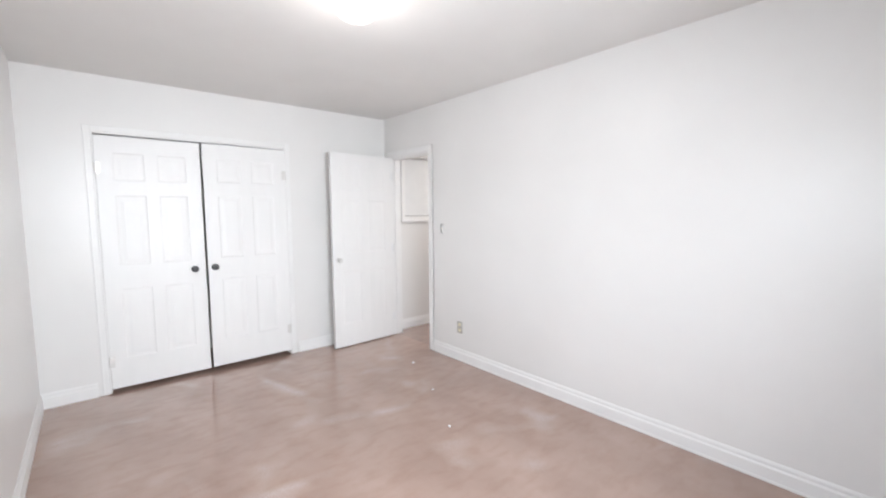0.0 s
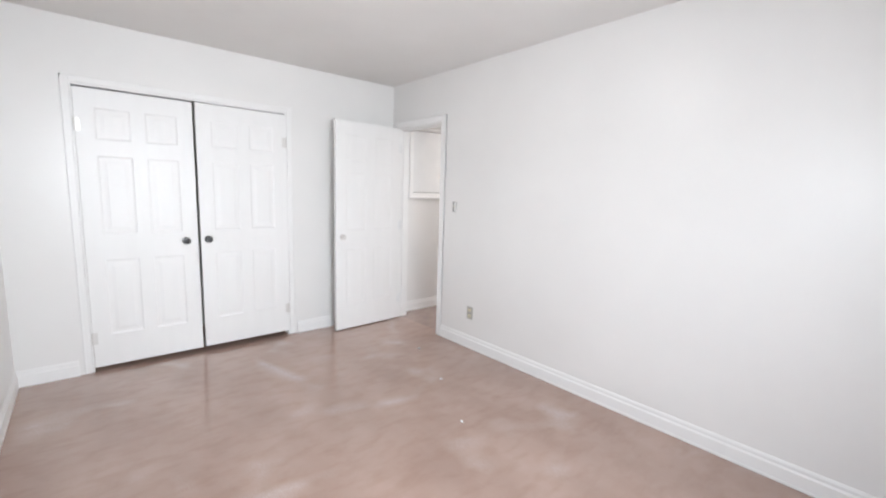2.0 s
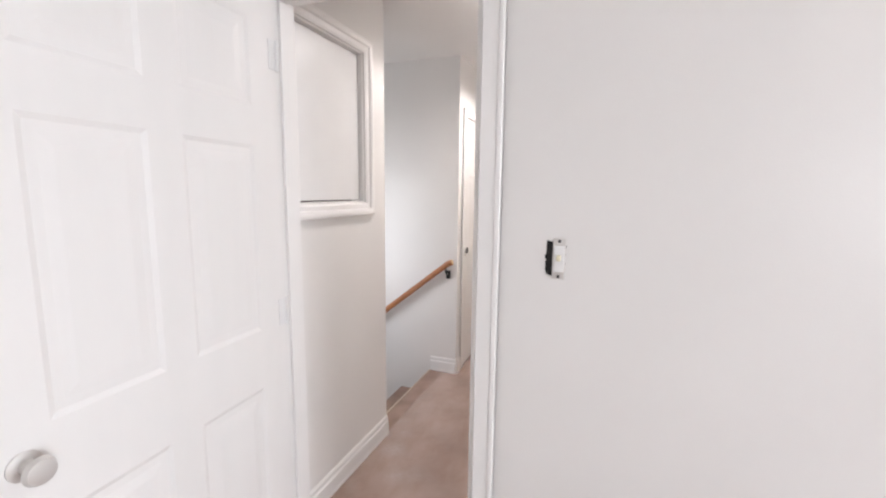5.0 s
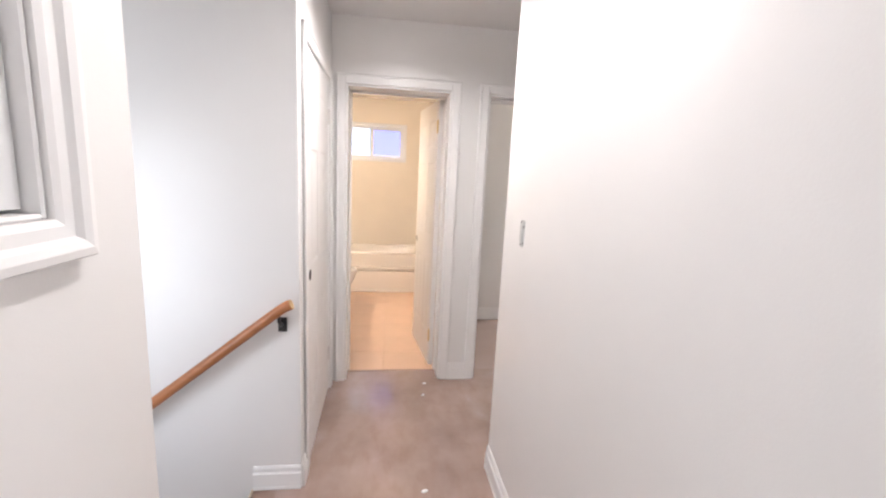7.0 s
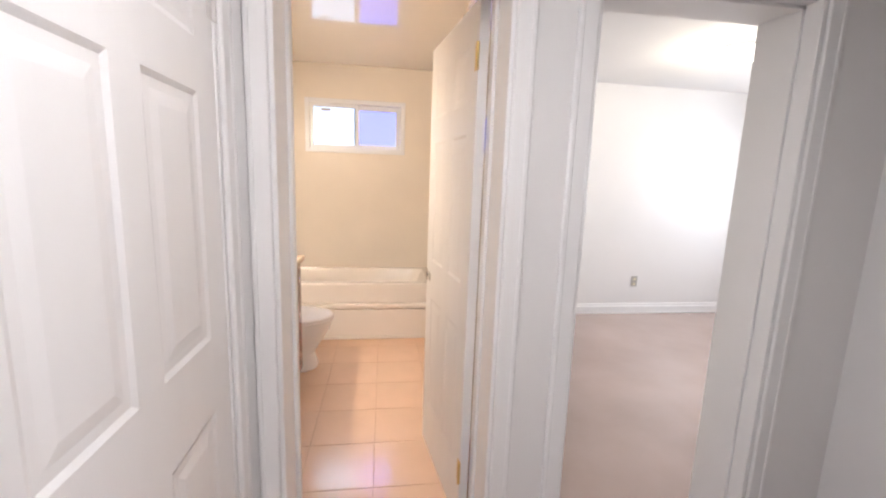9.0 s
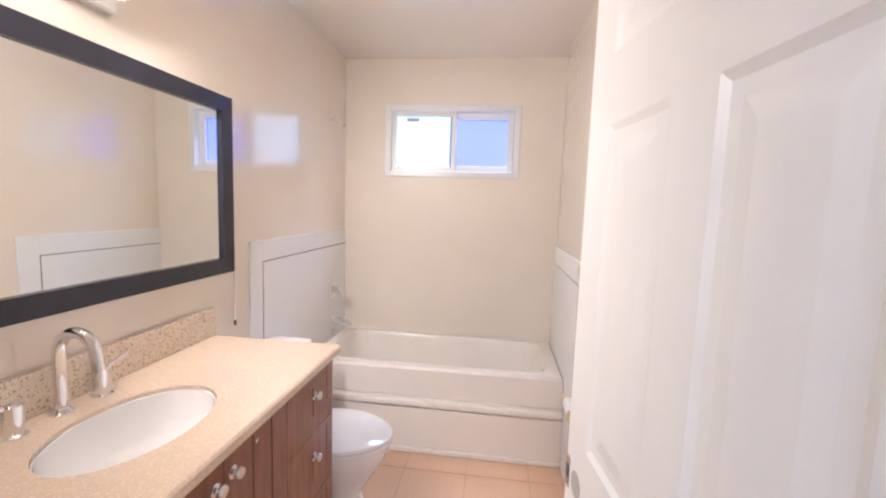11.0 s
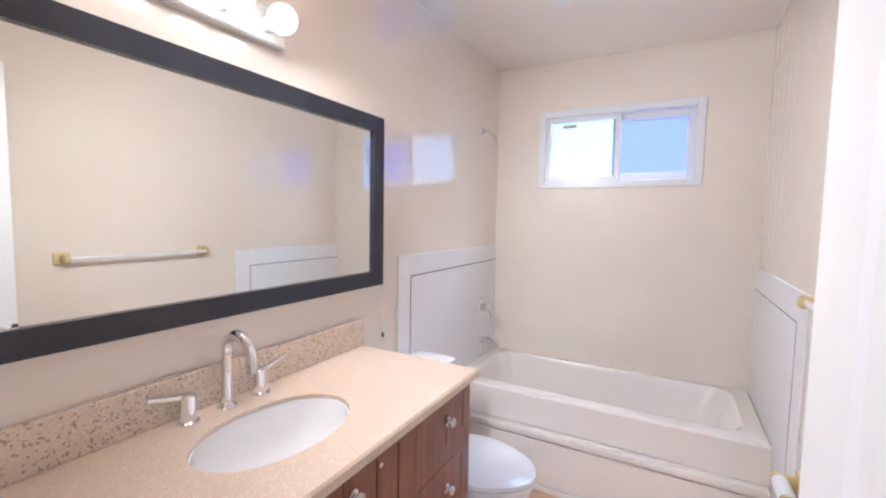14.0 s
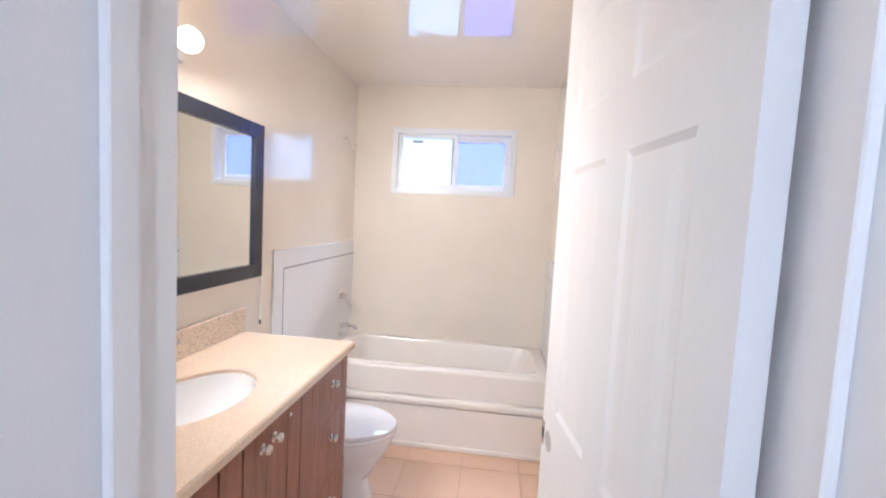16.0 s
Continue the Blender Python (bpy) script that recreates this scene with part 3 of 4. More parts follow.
def latch_plate(ob, x, z, y, s):
    mw = ob.matrix_basis
    a, c = sorted((y, y + s * 0.0015))
    bm = box(x - 0.02, x, a, c, z - 0.03, z + 0.03, 0.0005)
    bmesh.ops.transform(bm, matrix=mw, verts=bm.verts)
    pl = part("latch_plate", bm, NICKEL, ob)
    a, c = sorted((y + s * 0.0015, y + s * 0.0022))
    # Black block standing in for the shade of the hole in the plate.
    bm = box(x - 0.017, x - 0.003, a, c, z - 0.012, z + 0.012)
    bmesh.ops.transform(bm, matrix=mw, verts=bm.verts)
    part("latch", bm, BLACK, pl)


knob_hole_disc(door_4, 0.677, 0.948, 0.035, 1, DARK)
latch_plate(door_4, 0.742, 0.940, 0.035, 1)
knob_hole_disc(door_5, 0.580, 0.90, 0.035, 1, PLATE, 0.024)
latch_plate(door_5, 0.635, 0.90, 0.035, 1)


# ---------------------------------------------------------------- windows
def window_frame_boards(a, b, z0, z1, f0, f1, w, axis):
    bm = bmesh.new()
    for u0, u1, v0, v1 in ((a, a + w, z0, z1), (b - w, b, z0, z1), (a + w, b - w, z0, z0 + w), (a + w, b - w, z1 - w, z1)):
        if axis == "x":
            bx(bm, u0, u1, f0, f1, v0, v1, 0.003)
        else:
            bx(bm, f0, f1, u0, u1, v0, v1, 0.003)
    return bm


def plain_window(name, a, b, z0, z1, f0, f1, axis):
    """A two-light window set into an opening."""
    e = empty(name, "unseen white framed two-light window, daylight outside", "window", kind="structure", at=((a + b) / 2, f0, z0) if axis == "x" else (f0, (a + b) / 2, z0))
    part("window_frame", window_frame_boards(a, b, z0, z1, f0, f1, 0.05, axis), VINYL, e)
    mid, g = (a + b) / 2, (f0 + f1) / 2
    args = (mid - 0.02, mid + 0.02, f0, f1) if axis == "x" else (f0, f1, mid - 0.02, mid + 0.02)
    part("mullion", box(*args, z0 + 0.05, z1 - 0.05), VINYL, e)
    for p, q in ((a + 0.05, mid - 0.02), (mid + 0.02, b - 0.05)):
        args = (p, q, g - 0.003, g + 0.003) if axis == "x" else (g - 0.003, g + 0.003, p, q)
        ob = part("pane", box(*args, z0 + 0.05, z1 - 0.05), PANE_C, e)
        ob.visible_shadow = False
    return e


# Back bedroom window, added out of view for its light.
plain_window("added_window_6", -2.75, -1.15, 0.92, 2.08, 5.0, 5.06, "y")
# Stairwell window, unseen and made up to hold its lamp.
plain_window("added_window_5", -1.55, -0.55, 0.4, 1.7, 0.86, 0.91, "x")
plain_window("window_1", 2.95, 4.45, 0.92, 2.08, -3.125, -3.075, "x")
# Far bedroom window, added out of view for its light.
plain_window("added_window_2", 3.95, 5.25, 0.95, 2.05, 4.755, 4.81, "y")

# hall window opening, closed with a white board, cased, with a stool and apron
hw = empty("window_3", "cased hall window closed with a plain white board", "window", kind="structure", at=(0, 0.545, 1.33))
HWA, HWB, HZ0, HZ1 = 0.27, 0.757, 1.370, 2.085
mould = ((0, 0.0), (0, 0.010), (0.010, 0.015), (0.028, 0.015), (0.034, 0.024), (0.046, 0.028), (0.058, 0.026), (0.062, 0.018), (0.062, 0.0))
part("window_frame", loft([[(x, HWA - o, HZ0 - o), (x, HWB + o, HZ0 - o), (x, HWB + o, HZ1 + o), (x, HWA - o, HZ1 + o)] for o, x in mould], cap=False), TRIM, hw)
part("reveal", window_frame_boards(HWA, HWB, HZ0, HZ1, -0.07, 0.002, 0.008, "y"), TRIM, hw)
part("board", box(-0.034, -0.022, HWA + 0.010, HWB - 0.0105, HZ0 + 0.014, HZ1 - 0.012, 0.001), PLASTIC, hw, "plain white board filling the window")
# Dark sheet behind the board paints the shade of its open edges.
part("backing", box(-0.075, -0.07, HWA, HWB, HZ0, HZ1), DARK, hw, "dark sheet standing in for shade round the board")

# bathroom sliding window
bw = empty("window_4", "white vinyl sliding window with one pale and one blue pane", "window", kind="structure", at=(0.235, BF, 1.61))
A, B, Z0, Z1 = -0.235, 0.705, 1.61, 2.105
part("window_frame", window_frame_boards(A, B, Z0, Z1, BF - 0.012, BF + 0.10, 0.042, "x"), VINYL, bw)
part("sash", window_frame_boards(A + 0.042, 0.265, Z0 + 0.042, Z1 - 0.042, BF + 0.012, BF + 0.045, 0.032, "x"), VINYL, bw)
part("sash", window_frame_boards(0.215, B - 0.042, Z0 + 0.042, Z1 - 0.042, BF + 0.050, BF + 0.085, 0.045, "x"), VINYL, bw)
for a, b, y, mm, lab in ((A + 0.074, 0.233, BF + 0.028, PANE_A, "pale frosted pane"), (0.26, B - 0.087, BF + 0.066, PANE_B, "blue tinted pane")):
    ob = part("pane", box(a, b, y - 0.003, y + 0.003, Z0 + 0.074, Z1 - 0.074), mm, bw, lab)
    ob.visible_shadow = False
part("latch", box(0.236, 0.252, BF + 0.004, BF + 0.012, 1.82, 1.89, 0.003), VINYL, bw)
part("sticker", box(-0.09, 0.0, BF + 0.022, BF + 0.0245, 1.995, 2.018), PLATE, bw, "small grey label on the glass")

BACK = glow("hazy_daylight", (0.95, 0.96, 1.0), 1.75)
structure("backdrop", box(-3.5, 4.0, 9.0, 9.05, -1.0, 6.5), BACK, "bright hazy daylight outside the bathroom window", "sky backdrop")

# ---------------------------------------------------------------- lamps
def dome_lamp(label, place, r, glass, drop):
    x, y, z = place
    e = empty("ceiling_lamp", label, "ceiling lamp", at=place)
    T = Matrix.Translation((x, y, z))
    part("base", lathe([(r * 0.7, -0.03), (r * 0.8, -0.026), (r * 0.82, -0.004), (r * 0.78, 0)], 32, m=T), SATIN, e, smooth=True)
    prof = [(max(0.004, r * math.sin(a)), -0.03 - drop * math.cos(a)) for a in [math.pi / 2 * k / 8 for k in range(9)]]
    g = part("shade", lathe(prof, 32, m=T), glass, e, "lit white glass shade", smooth=True)
    g.visible_shadow = False
    part("finial", lathe([(0.004, -0.045 - drop), (0.009, -0.04 - drop), (0.011, -0.032 - drop), (0.006, -0.026 - drop)], 12, m=T), SATIN, e, smooth=True)
    return e


dome_lamp("lit white glass dome lamp on the bedroom ceiling", (2.27, -1.59, H), 0.115, LAMPGLASS, 0.085)
# The dome at y 1.05 is added for its light, out of view.
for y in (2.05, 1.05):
    dome_lamp("small lit dome lamp on the hall ceiling; the near one is added", (0.577, y, HH), 0.055, HALLGLASS, 0.05)
dome_lamp("lit white glass dome lamp on the far bedroom ceiling", (3.02, 4.55, HH), 0.15, LAMPGLASS, 0.09)

# vanity light bar with globe bulbs
vl = empty("vanity_light", "lit globe bulbs on a satin bar over the mirror", "wall lamp", at=(BL, 3.71, 1.93))
part("bar", box(BL, BL + 0.035, 3.36, 4.06, 1.905, 2.015, 0.006), SATIN, vl, "satin metal bar")
for k in range(5):
    y = 3.99 - 0.14 * k
    part("socket", lathe([(0.022, 0), (0.022, 0.02), (0.016, 0.03)], 16, m=Matrix.Translation((BL + 0.035, y, 1.955)) @ pose(0, 0, 0, 0, 90, 0)), SATIN, vl, smooth=True)
    prof = [(0.014, 0.0)] + [(0.040 * math.sin(a), 0.045 - 0.040 * math.cos(a)) for a in [math.pi * j / 12 for j in range(2, 12)]] + [(0.002, 0.085)]
    g = part("bulb", lathe(prof, 20, m=Matrix.Translation((BL + 0.06, y, 1.955)) @ pose(0, 0, 0, 0, 90, 0)), BULBGLASS, vl, "lit globe bulb", smooth=True)
    g.visible_shadow = False
    bulb_light("vanity_bulb_light", (BL + 0.105, y, 1.955), 0.55, (1.0, 0.55, 0.24), 0.036)
    bulb_beam("vanity_bulb_light", (BL + 0.105, y, 1.955), (BL + 1.105, y + 1.2, 1.0), 17.5, (1.0, 0.82, 0.61), 0.036)

# pale worn strip along the head of the stairs
structure("stair_nosing", box(-0.114, -0.1035, 0.972, 1.90, -0.03, 0.004, 0.002), NOSING, "pale worn wooden strip on the top stair edge", "stair nosing")

# ---------------------------------------------------------------- stair handrail
hr = empty("handrail", "round orange-brown oak handrail on the stairwell wall", "handrail", at=(0.05, 1.84, 0.88))
SL = 0.79
rail = tube([(0.085, 1.838, 0.897), (0.06, 1.838, 0.885)] + [(0.04 - 0.2 * k, 1.838, 0.872 - 0.2 * k * SL) for k in range(0, 14)], 0.022, 16)
bmesh.ops.translate(rail, vec=(0, 0, 0.006), verts=rail.verts)
part("rail", rail, RAILWOOD, hr, smooth=True)
part("rail_end", tube([(0.085, 1.838, 0.903), (0.0885, 1.838, 0.9045)], 0.021, 16), RAILEND, hr, "pale sawn end of the rail")
for x in (0.035, -1.1, -2.3):
    z = 0.890 + (x - 0.04) * SL
    bk = tube([(x, 1.84, z - 0.02), (x, 1.842, z - 0.06), (x, 1.865, z - 0.085), (x, 1.90, z - 0.09)], 0.007, 10)
    bx(bk, x - 0.018, x + 0.018, 1.897, 1.9045, z - 0.125, z - 0.06, 0.002)
    part("bracket", bk, BLACK, hr, "dark metal bracket", smooth=True)


# ---------------------------------------------------------------- crumbs of paint on the floors
rnd = random.Random(11)
for x, y, r in ((1.03, -0.38, 0.011), (1.62, -0.62, 0.008), (0.675, 1.83, 0.012), (0.714, 1.45, 0.010), (0.74, 2.70, 0.009), (0.76, 2.86, 0.010), (2.15, -0.9, 0.009)):
    ring = [(r * rnd.uniform(0.6, 1.2), 2 * math.pi * k / 7) for k in range(7)]
    m = pose(x, y, 0.0005, 0, 0, rnd.uniform(0, 360))
    bm = loft([[m @ Vector((q * math.cos(a) * 1.5, q * math.sin(a), 0)) for q, a in ring], [m @ Vector((0.75 * q * math.cos(a) * 1.5, 0.75 * q * math.sin(a), 0.004)) for q, a in ring]])
    thing("paint_chip", bm, TRIM, "small white flake of paint lying on the wood floor", "paint chip", group="paint flakes on the floor")

# ---------------------------------------------------------------- switches and outlets
def outlet(name, label, place, n, face=PLATE, w=0.07, h=0.115):
    """A wall plate with a duplex outlet; n: the way that it faces."""
    rot = Vector((0, -1, 0)).rotation_difference(Vector(n)).to_matrix().to_4x4()
    m = Matrix.Translation(place) @ rot
    e = empty(name, label, "outlet")
    e.matrix_basis = m
    def put(nm, bm, mm):
        bmesh.ops.transform(bm, matrix=m, verts=bm.verts)
        return part(nm, bm, mm, e)
    put("plate", box(-w / 2, w / 2, -0.006, 0, -h / 2, h / 2, 0.002), face)
    for s in (-1, 1):
        put("socket", box(-0.017, 0.017, -0.0085, -0.006, s * 0.027 - 0.014, s * 0.027 + 0.014, 0.003), IVORY)
        for dx in (-0.006, 0.006):
            put("slot", box(dx - 0.0012, dx + 0.0012, -0.0092, -0.0085, s * 0.027 - 0.004, s * 0.027 + 0.006), DARK)
    put("screw", box(-0.003, 0.003, -0.0072, -0.006, -0.003, 0.003), SATIN)
    return e


outlet("wall_outlet", "grey duplex outlet low on the white bedroom wall", (1.277, 0, 0.325), (0, -1, 0))
outlet("wall_outlet", "grey duplex outlet on the far bedroom wall", (3.24, 5.83, 0.36), (0, -1, 0))


def open_switch(label, place, n, cut, shift=0.0, hollow=None, bare=False):
    """A toggle switch with no cover plate, set in a ragged cut-out."""
    rot = Vector((0, -1, 0)).rotation_difference(Vector(n)).to_matrix().to_4x4()
    m = Matrix.Translation(place) @ rot
    e = empty("light_switch", label, "light switch")
    e.matrix_basis = m
    def put(nm, bm, mm, lab=""):
        bmesh.ops.transform(bm, matrix=m, verts=bm.verts)
        return part(nm, bm, mm, e, lab)
    rnd = random.Random(5)
    ring = []
    for k in range(28):
        a = 2 * math.pi * k / 28
        c, s = math.cos(a), math.sin(a)
        q = 1 / max(abs(c) / cut[0], abs(s) / cut[1])
        ring.append((shift + q * c + rnd.uniform(-.0025, .0025), q * s + rnd.uniform(-.0025, .0025)))
    # Flat sheet laid on the wall; the default black carries the hole's shade.
    put("cutout_sheet", loft([[(u, -0.0015, v) for u, v in ring], [(u, 0.0, v) for u, v in ring]]), hollow or DARK, "ragged sheet standing in for the cut-out in the wall")
    put("strap", box(-0.016, 0.016, -0.006, -0.0016, -0.052, 0.052, 0.0015), FILLER if bare else SATIN)
    put("housing", box(-0.013, 0.013, -0.009, -0.006, -0.033, 0.033, 0.002), FILLER if bare else PLASTIC)
    if bare:
        for u, v in ((-0.019, 0.034), (0.019, 0.028), (-0.019, -0.032), (0.018, -0.038)):
            put("screw", lathe([(0.004, 0), (0.004, 0.002), (0.002, 0.003)], 10, m=Matrix.Translation((u, -0.0015, v)) @ pose(0, 0, 0, 90, 0, 0)), BLACK)
    else:
        put("toggle", box(-0.005, 0.005, -0.021, -0.009, -0.004, 0.011, 0.002), IVORY)
    for s in (-1, 1):
        put("screw", box(-0.0035, 0.0035, -0.0075, -0.006, s * 0.045 - 0.0035, s * 0.045 + 0.0035), BLACK)
    return e


open_switch("toggle switch without cover plate in a ragged hole", (1.034, 0, 1.263), (0, -1, 0), (0.024, 0.044), -0.009)
open_switch("painted-over switch strap in pale grey filler, plate missing", (1.01, 1.72, 1.245), (-1, 0, 0), (0.024, 0.054), 0.0, FILLER, True)

# ---------------------------------------------------------------- bathroom
# white tile panels round the tub, with a dark liner let in near the border
def tile_panel(label, x, s, y0, y1, z1, inset):
    e = empty("tile_panel", label, "tile panel", at=(x, y0, 0))
    def slab(a, b, c, d, t0, t1):
        f = sorted((x + s * t0, x + s * t1))
        return box(f[0], f[1], a, b, c, d, 0.0008)
    g = 0.005
    part("border", slab(y0, y0 + inset, 0.001, z1, 0, 0.009), TILEWHITE, e)
    part("border", slab(y0 + inset, y1, z1 - inset, z1, 0, 0.009), TILEWHITE, e)
    part("liner", slab(y0 + inset, y0 + inset + g, 0.001, z1 - inset, 0, 0.0095), TILELINE, e, "thin dark liner")
    part("liner", slab(y0 + inset + g, y1, z1 - inset - g, z1 - inset, 0, 0.0095), TILELINE, e, "thin dark liner")
    part("field", slab(y0 + inset + g, y1, 0.001, z1 - inset - g, 0, 0.009), TILEWHITE, e)
    return e


tile_panel("white tile panel with a thin dark liner", BL, 1, 4.715, BF, 1.222, 0.10)
tile_panel("white tile panel with a thin dark liner", BR, -1, 4.93, BF, 1.165, 0.115)

# tub
tub = empty("bathtub", "built-in cream-white enamelled tub with stepped apron", "bathtub", at=(0.23, 5.57, 0))
TX0, TX1, TY0, TY1, TZ = BL + 0.010, BR - 0.010, 5.25, BF - 0.001, 0.485
n = 8
loops = [rrect(TX0, TX1, TY0, TY1, 0.012, TZ - 0.045, n), rrect(TX0, TX1, TY0, TY1, 0.02, TZ - 0.012, n),
         rrect(TX0 + 0.010, TX1 - 0.010, TY0 + 0.010, TY1 - 0.004, 0.03, TZ, n),
         rrect(TX0 + 0.07, TX1 - 0.08, TY0 + 0.07, TY1 - 0.05, 0.10, TZ, n), rrect(TX0 + 0.085, TX1 - 0.10, TY0 + 0.085, TY1 - 0.06, 0.10, TZ - 0.02, n),
         rrect(TX0 + 0.12, TX1 - 0.24, TY0 + 0.13, TY1 - 0.11, 0.12, 0.14, n), rrect(TX0 + 0.17, TX1 - 0.32, TY0 + 0.19, TY1 - 0.17, 0.10, 0.11, n)]
tb = loft(loops, cap=False)
tb.verts.ensure_lookup_table()
tb.faces.new([tb.verts[i] for i in range(len(tb.verts) - 4 * (n + 1), len(tb.verts))])
bmesh.ops.recalc_face_normals(tb, faces=tb.faces)
part("basin", tb, ENAMEL, tub, smooth=True)
apr = box(TX0, TX1, TY0 + 0.012, TY0 + 0.05, 0.0, TZ - 0.04)
bx(apr, TX0, TX1, TY0 - 0.048, TY0 + 0.012, 0.270, 0.312, 0.014, 3)
bx(apr, TX0, TX1, TY0 - 0.034, TY0 + 0.012, 0.0, 0.262, 0.004)
bx(apr, TX0, TX1, TY0 + 0.002, TY0 + 0.012, 0.312, TZ - 0.04, 0.002)
part("apron", apr, ENAMEL, tub)
part("base_strip", box(TX0, TX1, TY0 - 0.052, TY0 - 0.034, 0.0, 0.028, 0.006, seg=2), ENAMEL, tub)

# tub filler, valve and shower
def flange(bm, place, r):
    return lathe([(r, 0), (r, 0.004), (r * 0.7, 0.010), (r * 0.3, 0.012)], 20, bm, Matrix.Translation(place) @ pose(0, 0, 0, 0, 90, 0))


vx = BL + 0.0095
valve = empty("shower_valve", "chrome lever shower valve on white tile", "shower valve", at=(vx, 5.67, 0.82))
part("plate", lathe([(0.062, 0), (0.062, 0.004), (0.05, 0.010), (0.03, 0.012)], 28, m=Matrix.Translation((vx, 5.67, 0.82)) @ pose(0, 0, 0, 0, 90, 0)), CHROME, valve, smooth=True)
part("hub", lathe([(0.026, 0.01), (0.024, 0.05), (0.018, 0.056)], 20, m=Matrix.Translation((vx, 5.67, 0.82)) @ pose(0, 0, 0, 0, 90, 0)), CHROME, valve, smooth=True)
part("lever", tube([(vx + 0.045, 5.67, 0.815), (vx + 0.055, 5.685, 0.785), (vx + 0.062, 5.7, 0.745)], [0.010, 0.009, 0.007], 12), CHROME, valve, smooth=True)
spout = empty("tub_spout", "chrome tub filler spout on white tile", "tub spout", at=(vx, 5.67, 0.60))
part("pipe", tube([(vx, 5.67, 0.60), (vx + 0.05, 5.67, 0.602), (vx + 0.10, 5.67, 0.598), (vx + 0.125, 5.67, 0.588), (vx + 0.132, 5.67, 0.572)], [0.024, 0.023, 0.021, 0.019, 0.017], 16), CHROME, spout, smooth=True)
part("flange", flange(None, (vx, 5.67, 0.60), 0.034), CHROME, spout, smooth=True)
sh = empty("wall_shower", "small chrome shower head on a bent arm", "shower", at=(BL, 5.66, 1.965))
part("arm", tube([(BL, 5.66, 1.965), (BL + 0.03, 5.66, 1.962), (BL + 0.055, 5.66, 1.945), (BL + 0.07, 5.66, 1.922)], 0.007, 12), CHROME, sh, smooth=True)
part("flange", flange(None, (BL, 5.66, 1.965), 0.026), CHROME, sh, smooth=True)
part("shower_head", lathe([(0.008, 0), (0.010, 0.008), (0.012, 0.014), (0.018, 0.026), (0.020, 0.034), (0.018, 0.037)], 20,
                   m=Matrix.Translation((BL + 0.066, 5.66, 1.928)) @ pose(0, 0, 0, 0, 142, 0)), CHROME, sh, smooth=True)
ovf = thing("overflow_plate", lathe([(0.03, 0), (0.03, 0.004), (0.02, 0.012), (0.008, 0.013)], 20, m=Matrix.Translation((vx, 5.67, 0.53)) @ pose(0, 0, 0, 0, 90, 0)), CHROME,
            "round chrome plate under the tub spout", "overflow plate", smooth=True)

# toilet, side-on to the wall
toilet = empty("toilet", "white porcelain two-piece toilet, lid down", "toilet", at=(-0.2, 4.75, 0))
TYC = 4.68
tk = loft([rrect(BL + 0.02, BL + 0.20, TYC - 0.20, TYC + 0.20, 0.03, 0.345), rrect(BL + 0.012, BL + 0.21, TYC - 0.215, TYC + 0.215, 0.03, 0.70)])
part("tank", tk, PORCELAIN, toilet, smooth=True)
part("tank_lid", loft([rrect(BL + 0.012, BL + 0.222, TYC - 0.225, TYC + 0.225, 0.035, 0.70), rrect(BL + 0.012, BL + 0.226, TYC - 0.229, TYC + 0.229, 0.035, 0.712),
                       rrect(BL + 0.012, BL + 0.224, TYC - 0.227, TYC + 0.227, 0.035, 0.730), rrect(BL + 0.03, BL + 0.205, TYC - 0.205, TYC + 0.205, 0.03, 0.738)]), PORCELAIN, toilet, smooth=True)
part("flush_lever", tube([(BL + 0.212, TYC - 0.15, 0.655), (BL + 0.225, TYC - 0.15, 0.655), (BL + 0.228, TYC - 0.12, 0.650), (BL + 0.228, TYC - 0.08, 0.645)], 0.007, 10), CHROME, toilet, smooth=True)


def egg(x0, x1, hw, z, n=40):
    """An egg-shaped outline from the back x0 to the front x1."""
    out = []
    for k in range(n):
        a = 2 * math.pi * k / n
        c = math.cos(a)
        x = (x0 + x1) / 2 + (x1 - x0) / 2 * c
        out.append((x, TYC + hw * math.sin(a) * (1 - 0.14 * c), z))
    return out


XF = 0.155
part("bowl", loft([egg(BL + 0.20, XF - 0.12, 0.115, 0.001), egg(BL + 0.20, XF - 0.11, 0.12, 0.03), egg(BL + 0.19, XF - 0.135, 0.105, 0.12), egg(BL + 0.17, XF - 0.08, 0.135, 0.21),
                   egg(BL + 0.15, XF - 0.03, 0.172, 0.29), egg(BL + 0.15, XF - 0.012, 0.183, 0.345), egg(BL + 0.15, XF - 0.010, 0.184, 0.362)]), PORCELAIN, toilet, smooth=True)
part("seat", loft([egg(BL + 0.21, XF, 0.184, 0.364), egg(BL + 0.21, XF + 0.003, 0.187, 0.372), egg(BL + 0.21, XF, 0.184, 0.381)]), PORCELAIN, toilet, smooth=True)
part("lid", loft([egg(BL + 0.205, XF, 0.184, 0.383), egg(BL + 0.205, XF + 0.004, 0.189, 0.391), egg(BL + 0.205, XF, 0.185, 0.403), egg(BL + 0.235, XF - 0.04, 0.15, 0.411), egg(BL + 0.30, XF - 0.13, 0.08, 0.414)]), PORCELAIN, toilet, smooth=True)

# vanity cabinet
VY0, VY1, VZ = 3.29, 4.445, 0.842
van = empty("vanity_cabinet", "dark red-brown stained vanity with grooved fronts", "vanity cabinet", at=(-0.27, 3.87, 0))
body = box(BL + 0.001, -0.045, VY1 - 0.018, VY1, 0.0, VZ)
bx(body, BL + 0.001, -0.045, VY0, VY0 + 0.018, 0.0, VZ)
bx(body, BL + 0.001, -0.10, VY0 + 0.018, VY1 - 0.018, 0.09, 0.108)
